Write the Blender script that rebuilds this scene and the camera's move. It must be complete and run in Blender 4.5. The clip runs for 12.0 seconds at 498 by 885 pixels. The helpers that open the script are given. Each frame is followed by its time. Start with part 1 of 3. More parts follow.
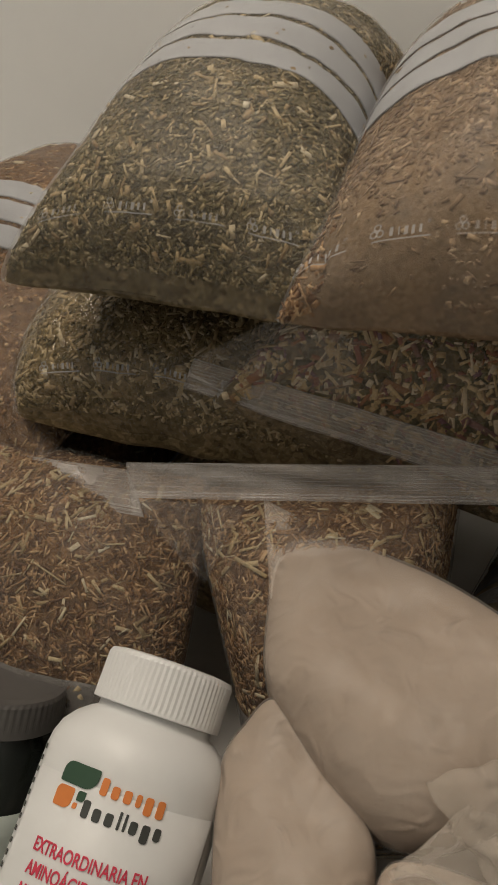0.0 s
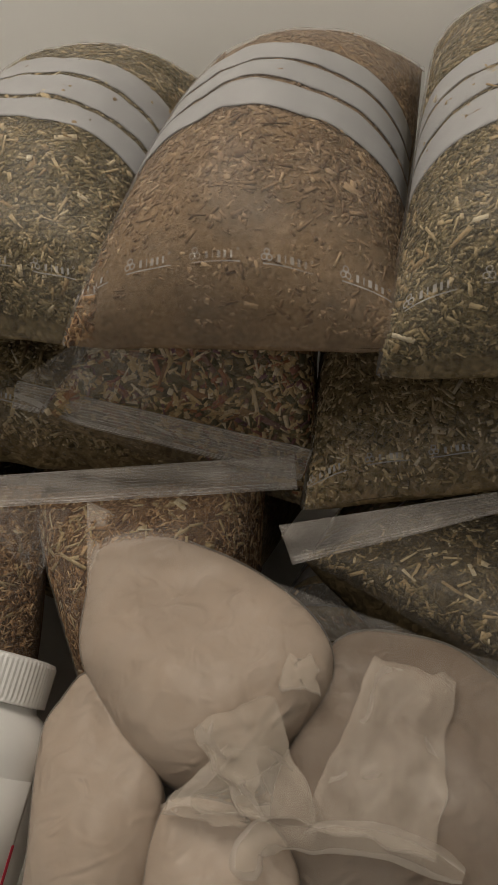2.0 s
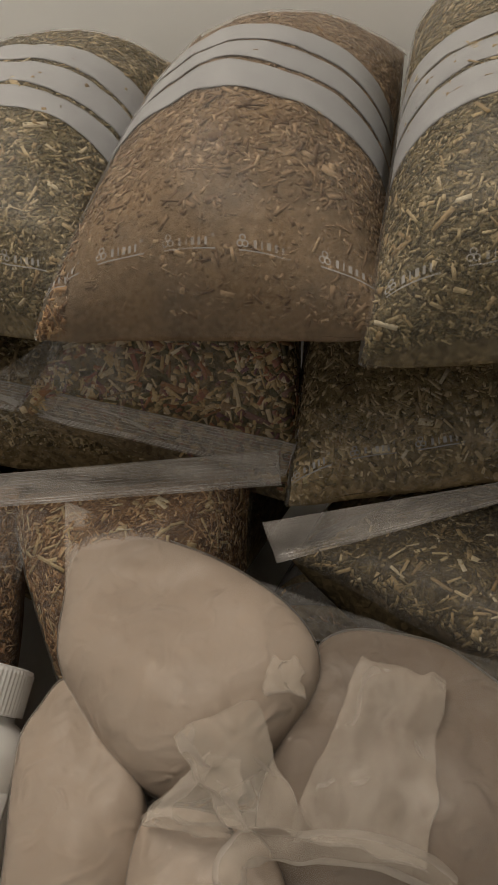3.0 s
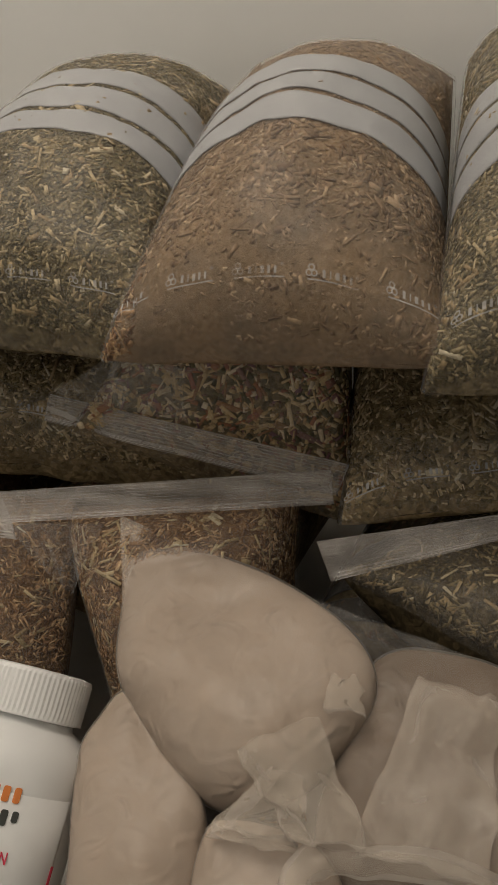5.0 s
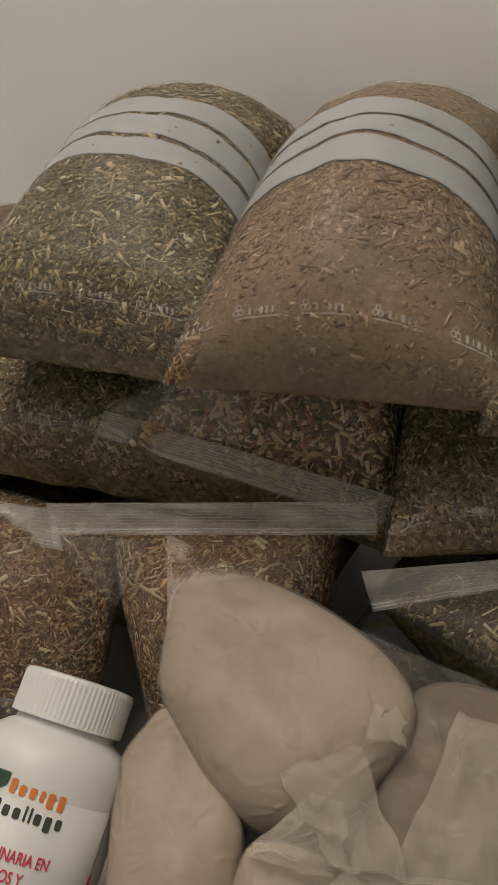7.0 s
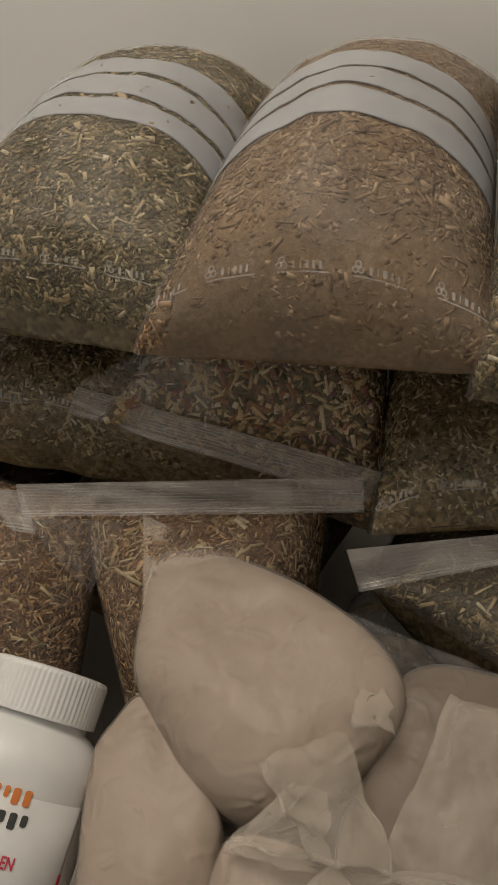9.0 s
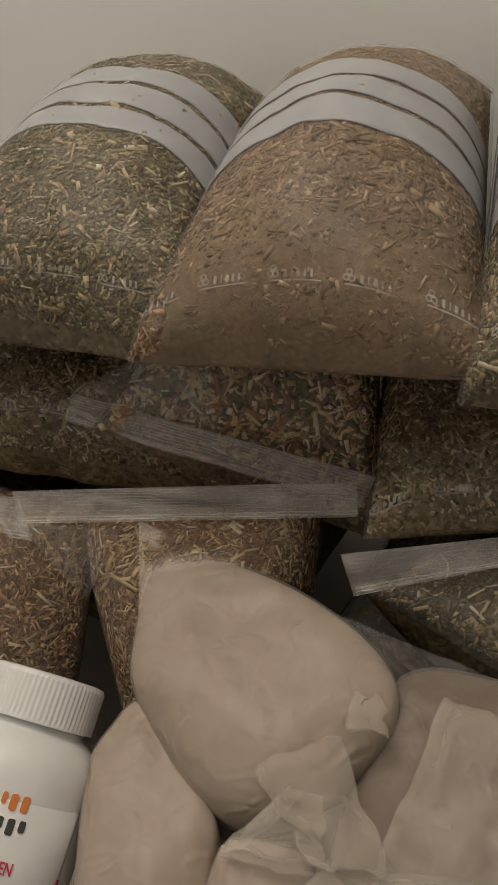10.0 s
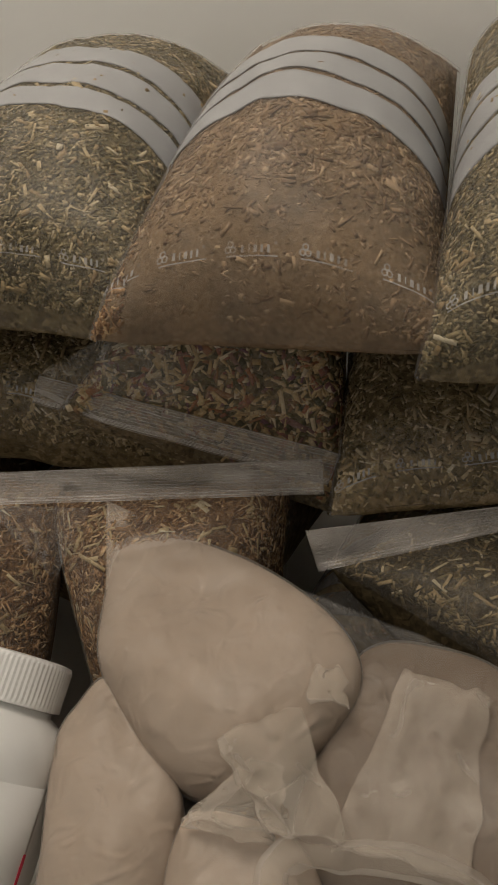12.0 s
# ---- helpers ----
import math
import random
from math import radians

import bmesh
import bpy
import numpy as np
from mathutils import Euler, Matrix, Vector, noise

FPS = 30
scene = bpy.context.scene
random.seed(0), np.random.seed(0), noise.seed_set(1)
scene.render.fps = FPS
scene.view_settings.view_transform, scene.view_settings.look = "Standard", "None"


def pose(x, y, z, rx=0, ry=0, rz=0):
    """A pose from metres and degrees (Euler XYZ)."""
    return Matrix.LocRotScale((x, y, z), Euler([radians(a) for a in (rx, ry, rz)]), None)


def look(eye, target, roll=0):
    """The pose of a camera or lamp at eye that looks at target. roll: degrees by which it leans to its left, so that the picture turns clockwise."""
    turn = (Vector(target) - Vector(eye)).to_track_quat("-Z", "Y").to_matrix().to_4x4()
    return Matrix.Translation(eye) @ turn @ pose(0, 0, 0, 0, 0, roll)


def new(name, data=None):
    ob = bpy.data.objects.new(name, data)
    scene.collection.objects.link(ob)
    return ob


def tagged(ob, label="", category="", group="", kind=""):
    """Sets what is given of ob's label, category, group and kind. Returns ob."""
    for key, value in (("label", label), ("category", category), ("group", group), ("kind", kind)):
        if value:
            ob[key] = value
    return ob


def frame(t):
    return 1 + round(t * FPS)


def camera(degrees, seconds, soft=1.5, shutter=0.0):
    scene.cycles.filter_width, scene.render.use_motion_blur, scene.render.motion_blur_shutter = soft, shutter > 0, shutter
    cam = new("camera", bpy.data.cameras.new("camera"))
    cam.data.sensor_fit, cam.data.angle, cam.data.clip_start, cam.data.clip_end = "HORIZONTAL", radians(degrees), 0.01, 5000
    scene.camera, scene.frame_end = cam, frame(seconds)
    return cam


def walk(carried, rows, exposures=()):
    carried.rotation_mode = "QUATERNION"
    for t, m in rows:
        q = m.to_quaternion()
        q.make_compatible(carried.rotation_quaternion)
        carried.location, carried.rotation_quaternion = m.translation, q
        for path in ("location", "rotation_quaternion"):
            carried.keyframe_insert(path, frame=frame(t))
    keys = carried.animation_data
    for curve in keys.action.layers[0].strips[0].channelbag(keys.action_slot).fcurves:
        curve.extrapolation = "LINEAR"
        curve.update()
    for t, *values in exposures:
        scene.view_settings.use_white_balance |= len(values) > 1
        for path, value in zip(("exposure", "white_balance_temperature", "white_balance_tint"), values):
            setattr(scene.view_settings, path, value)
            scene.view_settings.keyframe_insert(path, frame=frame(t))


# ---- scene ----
cam = camera(34.2, 12.0, soft=1.15, shutter=0.2)
PATH = [
    (0, (0.0692, 0.0743, 0.4186), (-0.7805, 1.5363, -0.6493), -1.30),
    (0.5, (0.0974, 0.0697, 0.4370), (-0.7356, 1.5567, -0.6093), -1.23),
    (1, (0.1462, 0.0779, 0.4377), (-0.6623, 1.5676, -0.6239), -3.51),
    (1.5, (0.1628, 0.0747, 0.4383), (-0.6369, 1.5669, -0.6265), -3.99),
    (2, (0.1683, 0.0752, 0.4433), (-0.6260, 1.5697, -0.6224), -4.53),
    (2.5, (0.1698, 0.0781, 0.4422), (-0.6257, 1.5719, -0.6234), -5.35),
    (3, (0.1695, 0.0874, 0.4336), (-0.6136, 1.5860, -0.6345), -5.26),
    (3.2, (0.1742, 0.0899, 0.4336), (-0.6158, 1.5860, -0.6331), -5.33),
    (4.8, (0.1485, 0.0781, 0.4418), (-0.6496, 1.5739, -0.6192), -4.83),
    (5, (0.1499, 0.0739, 0.4478), (-0.6535, 1.5677, -0.6119), -4.63),
    (5.5, (0.1183, 0.0647, 0.4539), (-0.7026, 1.5539, -0.5989), -3.61),
    (6, (0.1013, 0.0632, 0.4503), (-0.7267, 1.5548, -0.5937), -2.48),
    (6.5, (0.1200, 0.0612, 0.4558), (-0.7094, 1.5538, -0.5855), -2.15),
    (7, (0.1326, 0.0603, 0.4610), (-0.6975, 1.5572, -0.5736), -1.74),
    (7.5, (0.1307, 0.0687, 0.4531), (-0.6976, 1.5663, -0.5818), -1.77),
    (9.5, (0.1374, 0.0759, 0.4368), (-0.6903, 1.5747, -0.5969), -2.62),
    (10, (0.1382, 0.0758, 0.4411), (-0.6871, 1.5764, -0.5920), -2.76),
    (10.5, (0.1388, 0.0737, 0.4402), (-0.6836, 1.5726, -0.5975), -2.90),
    (11, (0.1459, 0.0739, 0.4429), (-0.6721, 1.5741, -0.5965), -3.02),
    (11.5, (0.1416, 0.0721, 0.4382), (-0.6731, 1.5710, -0.6057), -3.09),
    (12, (0.1527, 0.0774, 0.4360), (-0.6503, 1.5762, -0.6170), -3.09),
]
walk(cam, [(t, look(eye, target, roll)) for t, eye, target, roll in PATH])

# ---- light ----
EXPOSURE = 0.0
scene.view_settings.exposure = EXPOSURE
world = bpy.data.worlds.new("world")
scene.world = world
world.use_nodes = True
world.node_tree.nodes["Background"].inputs[0].default_value = (1.0, 0.9, 0.78, 1)
world.node_tree.nodes["Background"].inputs[1].default_value = 0.05


def lamp(name, size, at, target, watts, colour):
    data = bpy.data.lights.new(name, "AREA")
    data.shape, data.size, data.size_y = "RECTANGLE", size[0], size[1]
    data.energy, data.color = watts, colour
    ob = new(name, data)
    ob.matrix_world = look(at, target)
    return ob


lamp("ceiling_lamp_light", (1.0, 0.7), (-0.30, 0.30, 1.66), (-0.05, 0.45, 0.2), 14.8, (1.0, 0.875, 0.735))
lamp("window_light", (1.0, 1.1), (-0.5, -1.99, 0.85), (-0.3, 0.5, 0.6), 3.8, (1.0, 0.90, 0.78))


# ---- materials ----
def nodes_of(name):
    m = bpy.data.materials.new(name)
    m.use_nodes = True
    nt = m.node_tree
    return m, nt, nt.nodes["Principled BSDF"], nt.nodes["Material Output"]


def node(nt, kind, **values):
    n = nt.nodes.new(kind)
    for key, value in values.items():
        n.inputs[key.replace("_", " ")].default_value = value
    return n


def coords(nt):
    return nt.nodes.new("ShaderNodeTexCoord").outputs["Object"]


def noise_node(nt, scale, detail=4.0, rough=0.6, where=None):
    n = node(nt, "ShaderNodeTexNoise", Scale=scale, Detail=detail, Roughness=rough)
    nt.links.new(where or coords(nt), n.inputs["Vector"])
    return n


def ramp(nt, source, stops):
    r = nt.nodes.new("ShaderNodeValToRGB")
    while len(r.color_ramp.elements) < len(stops):
        r.color_ramp.elements.new(0.5)
    for e, (pos, col) in zip(r.color_ramp.elements, stops):
        e.position, e.color = pos, (*col, 1)
    nt.links.new(source, r.inputs[0])
    return r.outputs[0]


def mixed(nt, fac, a, b, blend="MIX"):
    m = nt.nodes.new("ShaderNodeMix")
    m.data_type, m.blend_type = "RGBA", blend
    for value, socket in ((fac, m.inputs[0]), (a, m.inputs[6]), (b, m.inputs[7])):
        if isinstance(value, (int, float)):
            socket.default_value = value
        elif isinstance(value, tuple):
            socket.default_value = (*value, 1)
        else:
            nt.links.new(value, socket)
    return m.outputs[2]


def bump(nt, source, bsdf, strength, distance):
    b = node(nt, "ShaderNodeBump", Strength=strength, Distance=distance)
    nt.links.new(source, b.inputs["Height"])
    nt.links.new(b.outputs[0], bsdf.inputs["Normal"])
    return b


def plain(name, col, rough=0.5, var=0.06, scale=40.0, bumps=0.1, dist=0.0004, fine=600.0, metal=0.0):
    m, nt, b, _ = nodes_of(name)
    dark = tuple(c * (1 - 2 * var) for c in col)
    light = tuple(min(1, c * (1 + var)) for c in col)
    big = ramp(nt, noise_node(nt, scale, 5).outputs[0], [(0.35, dark), (0.6, col), (0.75, light)])
    nt.links.new(big, b.inputs["Base Color"])
    b.inputs["Roughness"].default_value, b.inputs["Metallic"].default_value = rough, metal
    bump(nt, noise_node(nt, fine, 3).outputs[0], b, bumps, dist)
    return m


def herb_fill(name, dark, mid, light, grain=420.0):
    """Crushed herb seen as a mass: dark gaps, mid chaff, light specks."""
    m, nt, b, _ = nodes_of(name)
    where = coords(nt)
    fine = noise_node(nt, grain, 6, 0.75, where)
    coarse = noise_node(nt, 28.0, 3, 0.5, where)
    vor = node(nt, "ShaderNodeTexVoronoi", Scale=grain * 0.9)
    vor.feature = "F1"
    nt.links.new(where, vor.inputs["Vector"])
    base = ramp(nt, fine.outputs[0], [(0.32, dark), (0.52, mid), (0.68, light)])
    cell = ramp(nt, vor.outputs["Color"], [(0.1, dark), (0.5, mid), (0.9, light)])
    col = mixed(nt, 0.45, base, cell)
    patch = ramp(nt, coarse.outputs[0], [(0.3, (0.72, 0.72, 0.72)), (0.7, (1.15, 1.12, 1.08))])
    nt.links.new(mixed(nt, 1.0, col, patch, "MULTIPLY"), b.inputs["Base Color"])
    b.inputs["Roughness"].default_value = 0.9
    b.inputs["Specular IOR Level"].default_value = 0.2
    bump(nt, fine.outputs[0], b, 0.9, 0.0016)
    return m


def chips(name, stops):
    """Cut stalks and leaf bits, each its own tint."""
    m, nt, b, _ = nodes_of(name)
    geo = nt.nodes.new("ShaderNodeNewGeometry")
    col = ramp(nt, geo.outputs["Random Per Island"], stops)
    grain = noise_node(nt, 900.0, 3)
    streak = ramp(nt, grain.outputs[0], [(0.3, (0.7, 0.7, 0.7)), (0.7, (1.1, 1.1, 1.1))])
    nt.links.new(mixed(nt, 1.0, col, streak, "MULTIPLY"), b.inputs["Base Color"])
    b.inputs["Roughness"].default_value = 0.75
    b.inputs["Specular IOR Level"].default_value = 0.25
    return m


def powder_look(name, col):
    """Packed flour-like powder: mottled, softly creased, with a few dark specks."""
    m, nt, b, _ = nodes_of(name)
    where = coords(nt)
    mottle = ramp(nt, noise_node(nt, 45.0, 6, 0.65, where).outputs[0], [(0.3, tuple(c * 0.90 for c in col)), (0.55, col), (0.75, tuple(c * 1.05 for c in col))])
    vor = node(nt, "ShaderNodeTexVoronoi", Scale=130.0, Randomness=1.0)
    nt.links.new(where, vor.inputs["Vector"])
    rare = noise_node(nt, 150.0, 1, 0.5, where)
    dot = ramp(nt, vor.outputs["Distance"], [(0.035, (1, 1, 1)), (0.06, (0, 0, 0))])
    gate = ramp(nt, rare.outputs[0], [(0.56, (0, 0, 0)), (0.60, (1, 1, 1))])
    speck = mixed(nt, 1.0, dot, gate, "MULTIPLY")
    nt.links.new(mixed(nt, speck, mottle, tuple(c * 0.35 for c in col)), b.inputs["Base Color"])
    b.inputs["Roughness"].default_value = 0.9
    b.inputs["Specular IOR Level"].default_value = 0.2
    crease = node(nt, "ShaderNodeTexNoise", Scale=52.0, Detail=5.0, Roughness=0.55, Distortion=1.6)
    crease.noise_type = "RIDGED_MULTIFRACTAL"
    nt.links.new(where, crease.inputs["Vector"])
    first = bump(nt, crease.outputs[0], b, 0.9, 0.0028)
    second = node(nt, "ShaderNodeBump", Strength=0.5, Distance=0.0008)
    nt.links.new(noise_node(nt, 420.0, 4, 0.6, where).outputs[0], second.inputs["Height"])
    nt.links.new(first.outputs[0], second.inputs["Normal"])
    nt.links.new(second.outputs[0], b.inputs["Normal"])
    return m


def clear_plastic(name, haze, gloss, rough=0.18, tint=(0.86, 0.84, 0.82), crinkle=0.5, scale=55.0):
    """Polythene: mostly clear, a little milky, with a broken sheen."""
    m, nt, b, out = nodes_of(name)
    nt.nodes.remove(b)
    clear = node(nt, "ShaderNodeBsdfTransparent")
    milk = node(nt, "ShaderNodeBsdfDiffuse", Color=(*tint, 1))
    shine = node(nt, "ShaderNodeBsdfGlossy", Color=(1, 1, 1, 1), Roughness=rough)
    where = coords(nt)
    wob = noise_node(nt, scale, 4, 0.55, where)
    bp = node(nt, "ShaderNodeBump", Strength=crinkle, Distance=0.004)
    nt.links.new(wob.outputs[0], bp.inputs["Height"])
    nt.links.new(bp.outputs[0], shine.inputs["Normal"])
    a = nt.nodes.new("ShaderNodeMixShader")
    patch = node(nt, "ShaderNodeMapRange", From_Min=0.3, From_Max=0.75, To_Min=haze * 0.5, To_Max=haze * 1.6)
    nt.links.new(noise_node(nt, 34.0, 5, 0.65, where).outputs[0], patch.inputs["Value"])
    nt.links.new(patch.outputs[0], a.inputs[0])
    nt.links.new(clear.outputs[0], a.inputs[1])
    nt.links.new(milk.outputs[0], a.inputs[2])
    lw = node(nt, "ShaderNodeFresnel", IOR=1.45)
    mul = nt.nodes.new("ShaderNodeMath")
    mul.operation, mul.use_clamp = "MULTIPLY", True
    mul.inputs[1].default_value = gloss
    nt.links.new(lw.outputs[0], mul.inputs[0])
    z = nt.nodes.new("ShaderNodeMixShader")
    nt.links.new(mul.outputs[0], z.inputs[0])
    nt.links.new(a.outputs[0], z.inputs[1])
    nt.links.new(shine.outputs[0], z.inputs[2])
    nt.links.new(z.outputs[0], out.inputs["Surface"])
    return m


WALL = plain("wall_paint", (0.86, 0.875, 0.87), 0.8, 0.015, 6.0, 0.15, 0.0006, 300.0)
SHELF = plain("shelf_laminate", (0.78, 0.76, 0.72), 0.5, 0.04, 12.0)
FLOOR = plain("floor_tile", (0.45, 0.40, 0.34), 0.5, 0.1, 5.0)
FILM = clear_plastic("bag_film", 0.055, 0.26, 0.36)
CLEAR = clear_plastic("thin_clear_film", 0.035, 0.15, 0.4, crinkle=0.5, scale=60.0)
FILM_SHINY = clear_plastic("crinkled_bag_film", 0.010, 1.1, 0.09, crinkle=1.0, scale=95.0)
FILM_MILKY = clear_plastic("milky_bag_film", 0.15, 0.4, 0.35, (0.66, 0.62, 0.57))
ZIP = clear_plastic("zip_plastic", 0.26, 0.4, 0.42, (0.50, 0.47, 0.44), 0.3, 60.0)
RIDGE = clear_plastic("zip_ridge_plastic", 0.10, 0.5, 0.3, (0.72, 0.7, 0.69), 0.2)
STRIPE = plain("write_on_stripe", (0.35, 0.36, 0.375), 0.55, 0.06, 60.0, 0.2, 0.0006, 180.0)
TWIST = clear_plastic("twisted_film", 0.20, 0.22, 0.45, (0.68, 0.60, 0.51), 0.25, 40.0)
# Write-on panel film with the shade low in the pile painted into its tint.
SHADED_PANEL = clear_plastic("shaded_panel_film", 0.72, 0.3, 0.4, (0.17, 0.16, 0.148), 0.3)
PRINT = clear_plastic("white_print", 0.30, 0.3, 0.4, (0.9, 0.9, 0.9), 0.1)
POWDER = powder_look("pale_powder", (0.38, 0.305, 0.244))
# Pale powder again, with the shadow over the right-hand bag put into its colour.
SHADED_POWDER = powder_look("shaded_powder", (0.165, 0.122, 0.089))
GREEN_FILL = herb_fill("green_herb", (0.05, 0.04, 0.02), (0.165, 0.132, 0.07), (0.38, 0.31, 0.18), 330.0)
BROWN_FILL = herb_fill("brown_herb_dust", (0.165, 0.112, 0.064), (0.275, 0.193, 0.115), (0.40, 0.295, 0.19), 520.0)
RUST_FILL = herb_fill("rust_herb", (0.045, 0.025, 0.012), (0.16, 0.092, 0.044), (0.34, 0.21, 0.11), 330.0)
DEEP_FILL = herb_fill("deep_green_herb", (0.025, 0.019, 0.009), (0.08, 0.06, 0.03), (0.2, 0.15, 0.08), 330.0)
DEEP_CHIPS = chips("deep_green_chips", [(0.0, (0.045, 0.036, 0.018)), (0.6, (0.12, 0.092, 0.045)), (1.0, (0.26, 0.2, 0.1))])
DARK_FILL = herb_fill("dark_herb", (0.055, 0.042, 0.02), (0.21, 0.16, 0.08), (0.42, 0.32, 0.18), 330.0)
OLIVE_CHIPS = chips("olive_chips", [(0.0, (0.08, 0.062, 0.028)), (0.4, (0.24, 0.185, 0.088)), (0.75, (0.45, 0.34, 0.175)), (1.0, (0.66, 0.53, 0.33))])
MIX_FILL = herb_fill("flower_mix", (0.055, 0.046, 0.027), (0.19, 0.148, 0.085), (0.40, 0.31, 0.18))
GREEN_CHIPS = chips("green_chips", [(0.0, (0.09, 0.075, 0.04)), (0.45, (0.18, 0.147, 0.075)), (0.8, (0.32, 0.255, 0.135)), (1.0, (0.48, 0.39, 0.23))])
BROWN_CHIPS = chips("brown_chips", [(0.0, (0.15, 0.09, 0.05)), (0.5, (0.27, 0.18, 0.105)), (0.85, (0.36, 0.25, 0.15)), (1.0, (0.5, 0.37, 0.23))])
RUST_CHIPS = chips("rust_chips", [(0.0, (0.10, 0.047, 0.022)), (0.45, (0.27, 0.15, 0.068)), (0.8, (0.42, 0.26, 0.13)), (1.0, (0.58, 0.41, 0.23))])
STRAW_CHIPS = chips("straw_chips", [(0.0, (0.26, 0.18, 0.09)), (0.5, (0.42, 0.32, 0.17)), (0.85, (0.52, 0.42, 0.25)), (1.0, (0.62, 0.55, 0.4))])
MIX_CHIPS = chips("mix_chips", [(0.0, (0.09, 0.08, 0.045)), (0.16, (0.24, 0.20, 0.10)), (0.30, (0.46, 0.20, 0.10)), (0.38, (0.22, 0.11, 0.13)), (0.48, (0.52, 0.36, 0.17)), (0.8, (0.66, 0.50, 0.27)), (1.0, (0.78, 0.68, 0.50))])


# ---- building blocks ----
def np_mesh(name, verts, quads):
    me = bpy.data.meshes.new(name)
    verts = np.asarray(verts, dtype=np.float32).reshape(-1, 3)
    quads = np.asarray(quads, dtype=np.int32).reshape(-1, 4)
    me.vertices.add(len(verts))
    me.vertices.foreach_set("co", verts.ravel())
    me.loops.add(quads.size)
    me.loops.foreach_set("vertex_index", quads.ravel())
    me.polygons.add(len(quads))
    me.polygons.foreach_set("loop_start", np.arange(0, quads.size, 4, dtype=np.int32))
    me.update(calc_edges=True)
    me.validate()
    return me


def smooth(me):
    me.polygons.foreach_set("use_smooth", np.ones(len(me.polygons), dtype=bool))
    return me


def thing(name, at, label, category, group="", kind=""):
    e = new(name)
    e.location = at
    return tagged(e, label, category, group, kind)


def origin_of(ob):
    o = Vector(ob.location)
    while ob.parent:
        ob = ob.parent
        o = Vector(ob.location)
    return o


def part(name, me, material, parent=None, label="", shadow=True, kind=""):
    """One mesh object, its vertices in world places, under a thing or a part."""
    if isinstance(me, bmesh.types.BMesh):
        bm, me = me, bpy.data.meshes.new(name)
        bm.to_mesh(me)
        bm.free()
    me.materials.append(material)
    ob = new(name, me)
    if parent:
        ob.parent = parent
        if parent.parent is None:
            ob.matrix_parent_inverse = Matrix.Translation(-Vector(parent.location))
    ob.visible_shadow = shadow
    return tagged(ob, label, kind=kind)


def vnoise(x, y, seed=0):
    """Smooth value noise in -1..1 on numpy arrays."""
    def h(i, j):
        n = np.sin(i * 127.1 + j * 311.7 + seed * 74.7) * 43758.5453
        return 2 * (n - np.floor(n)) - 1
    i, j = np.floor(x), np.floor(y)
    f, g = x - i, y - j
    f, g = f * f * (3 - 2 * f), g * g * (3 - 2 * g)
    return (h(i, j) * (1 - f) + h(i + 1, j) * f) * (1 - g) + (h(i, j + 1) * (1 - f) + h(i + 1, j + 1) * f) * g


def unit(v):
    v = np.asarray(v, float)
    return v / np.linalg.norm(v, axis=-1, keepdims=True)


def grid_quads(n, m, offset=0, flip=False):
    i, j = np.meshgrid(np.arange(n - 1), np.arange(m - 1), indexing="ij")
    a = (i * m + j).ravel() + offset
    q = np.stack([a, a + m, a + m + 1, a + 1], 1)
    return q[:, ::-1] if flip else q


def shell(fn, n, m, thick, lo=(-1, -1), hi=(1, 1)):
    """A closed sheet of that thickness over fn(p, q, off) on a p, q range."""
    p, q = np.meshgrid(np.linspace(lo[0], hi[0], n), np.linspace(lo[1], hi[1], m), indexing="ij")
    top, low = fn(p, q, thick).reshape(-1, 3), fn(p, q, 0.0).reshape(-1, 3)
    quads = [grid_quads(n, m), grid_quads(n, m, n * m, True)]
    k = n * m
    ring = [i * m for i in range(n)] + [(n - 1) * m + j for j in range(1, m)] + [i * m + m - 1 for i in range(n - 2, -1, -1)] + [j for j in range(m - 2, 0, -1)]
    ring = np.array(ring)
    nxt = np.roll(ring, -1)
    quads.append(np.stack([ring, ring + k, nxt + k, nxt], 1))
    return smooth(np_mesh("sheet", np.concatenate([top, low]), np.concatenate(quads)))


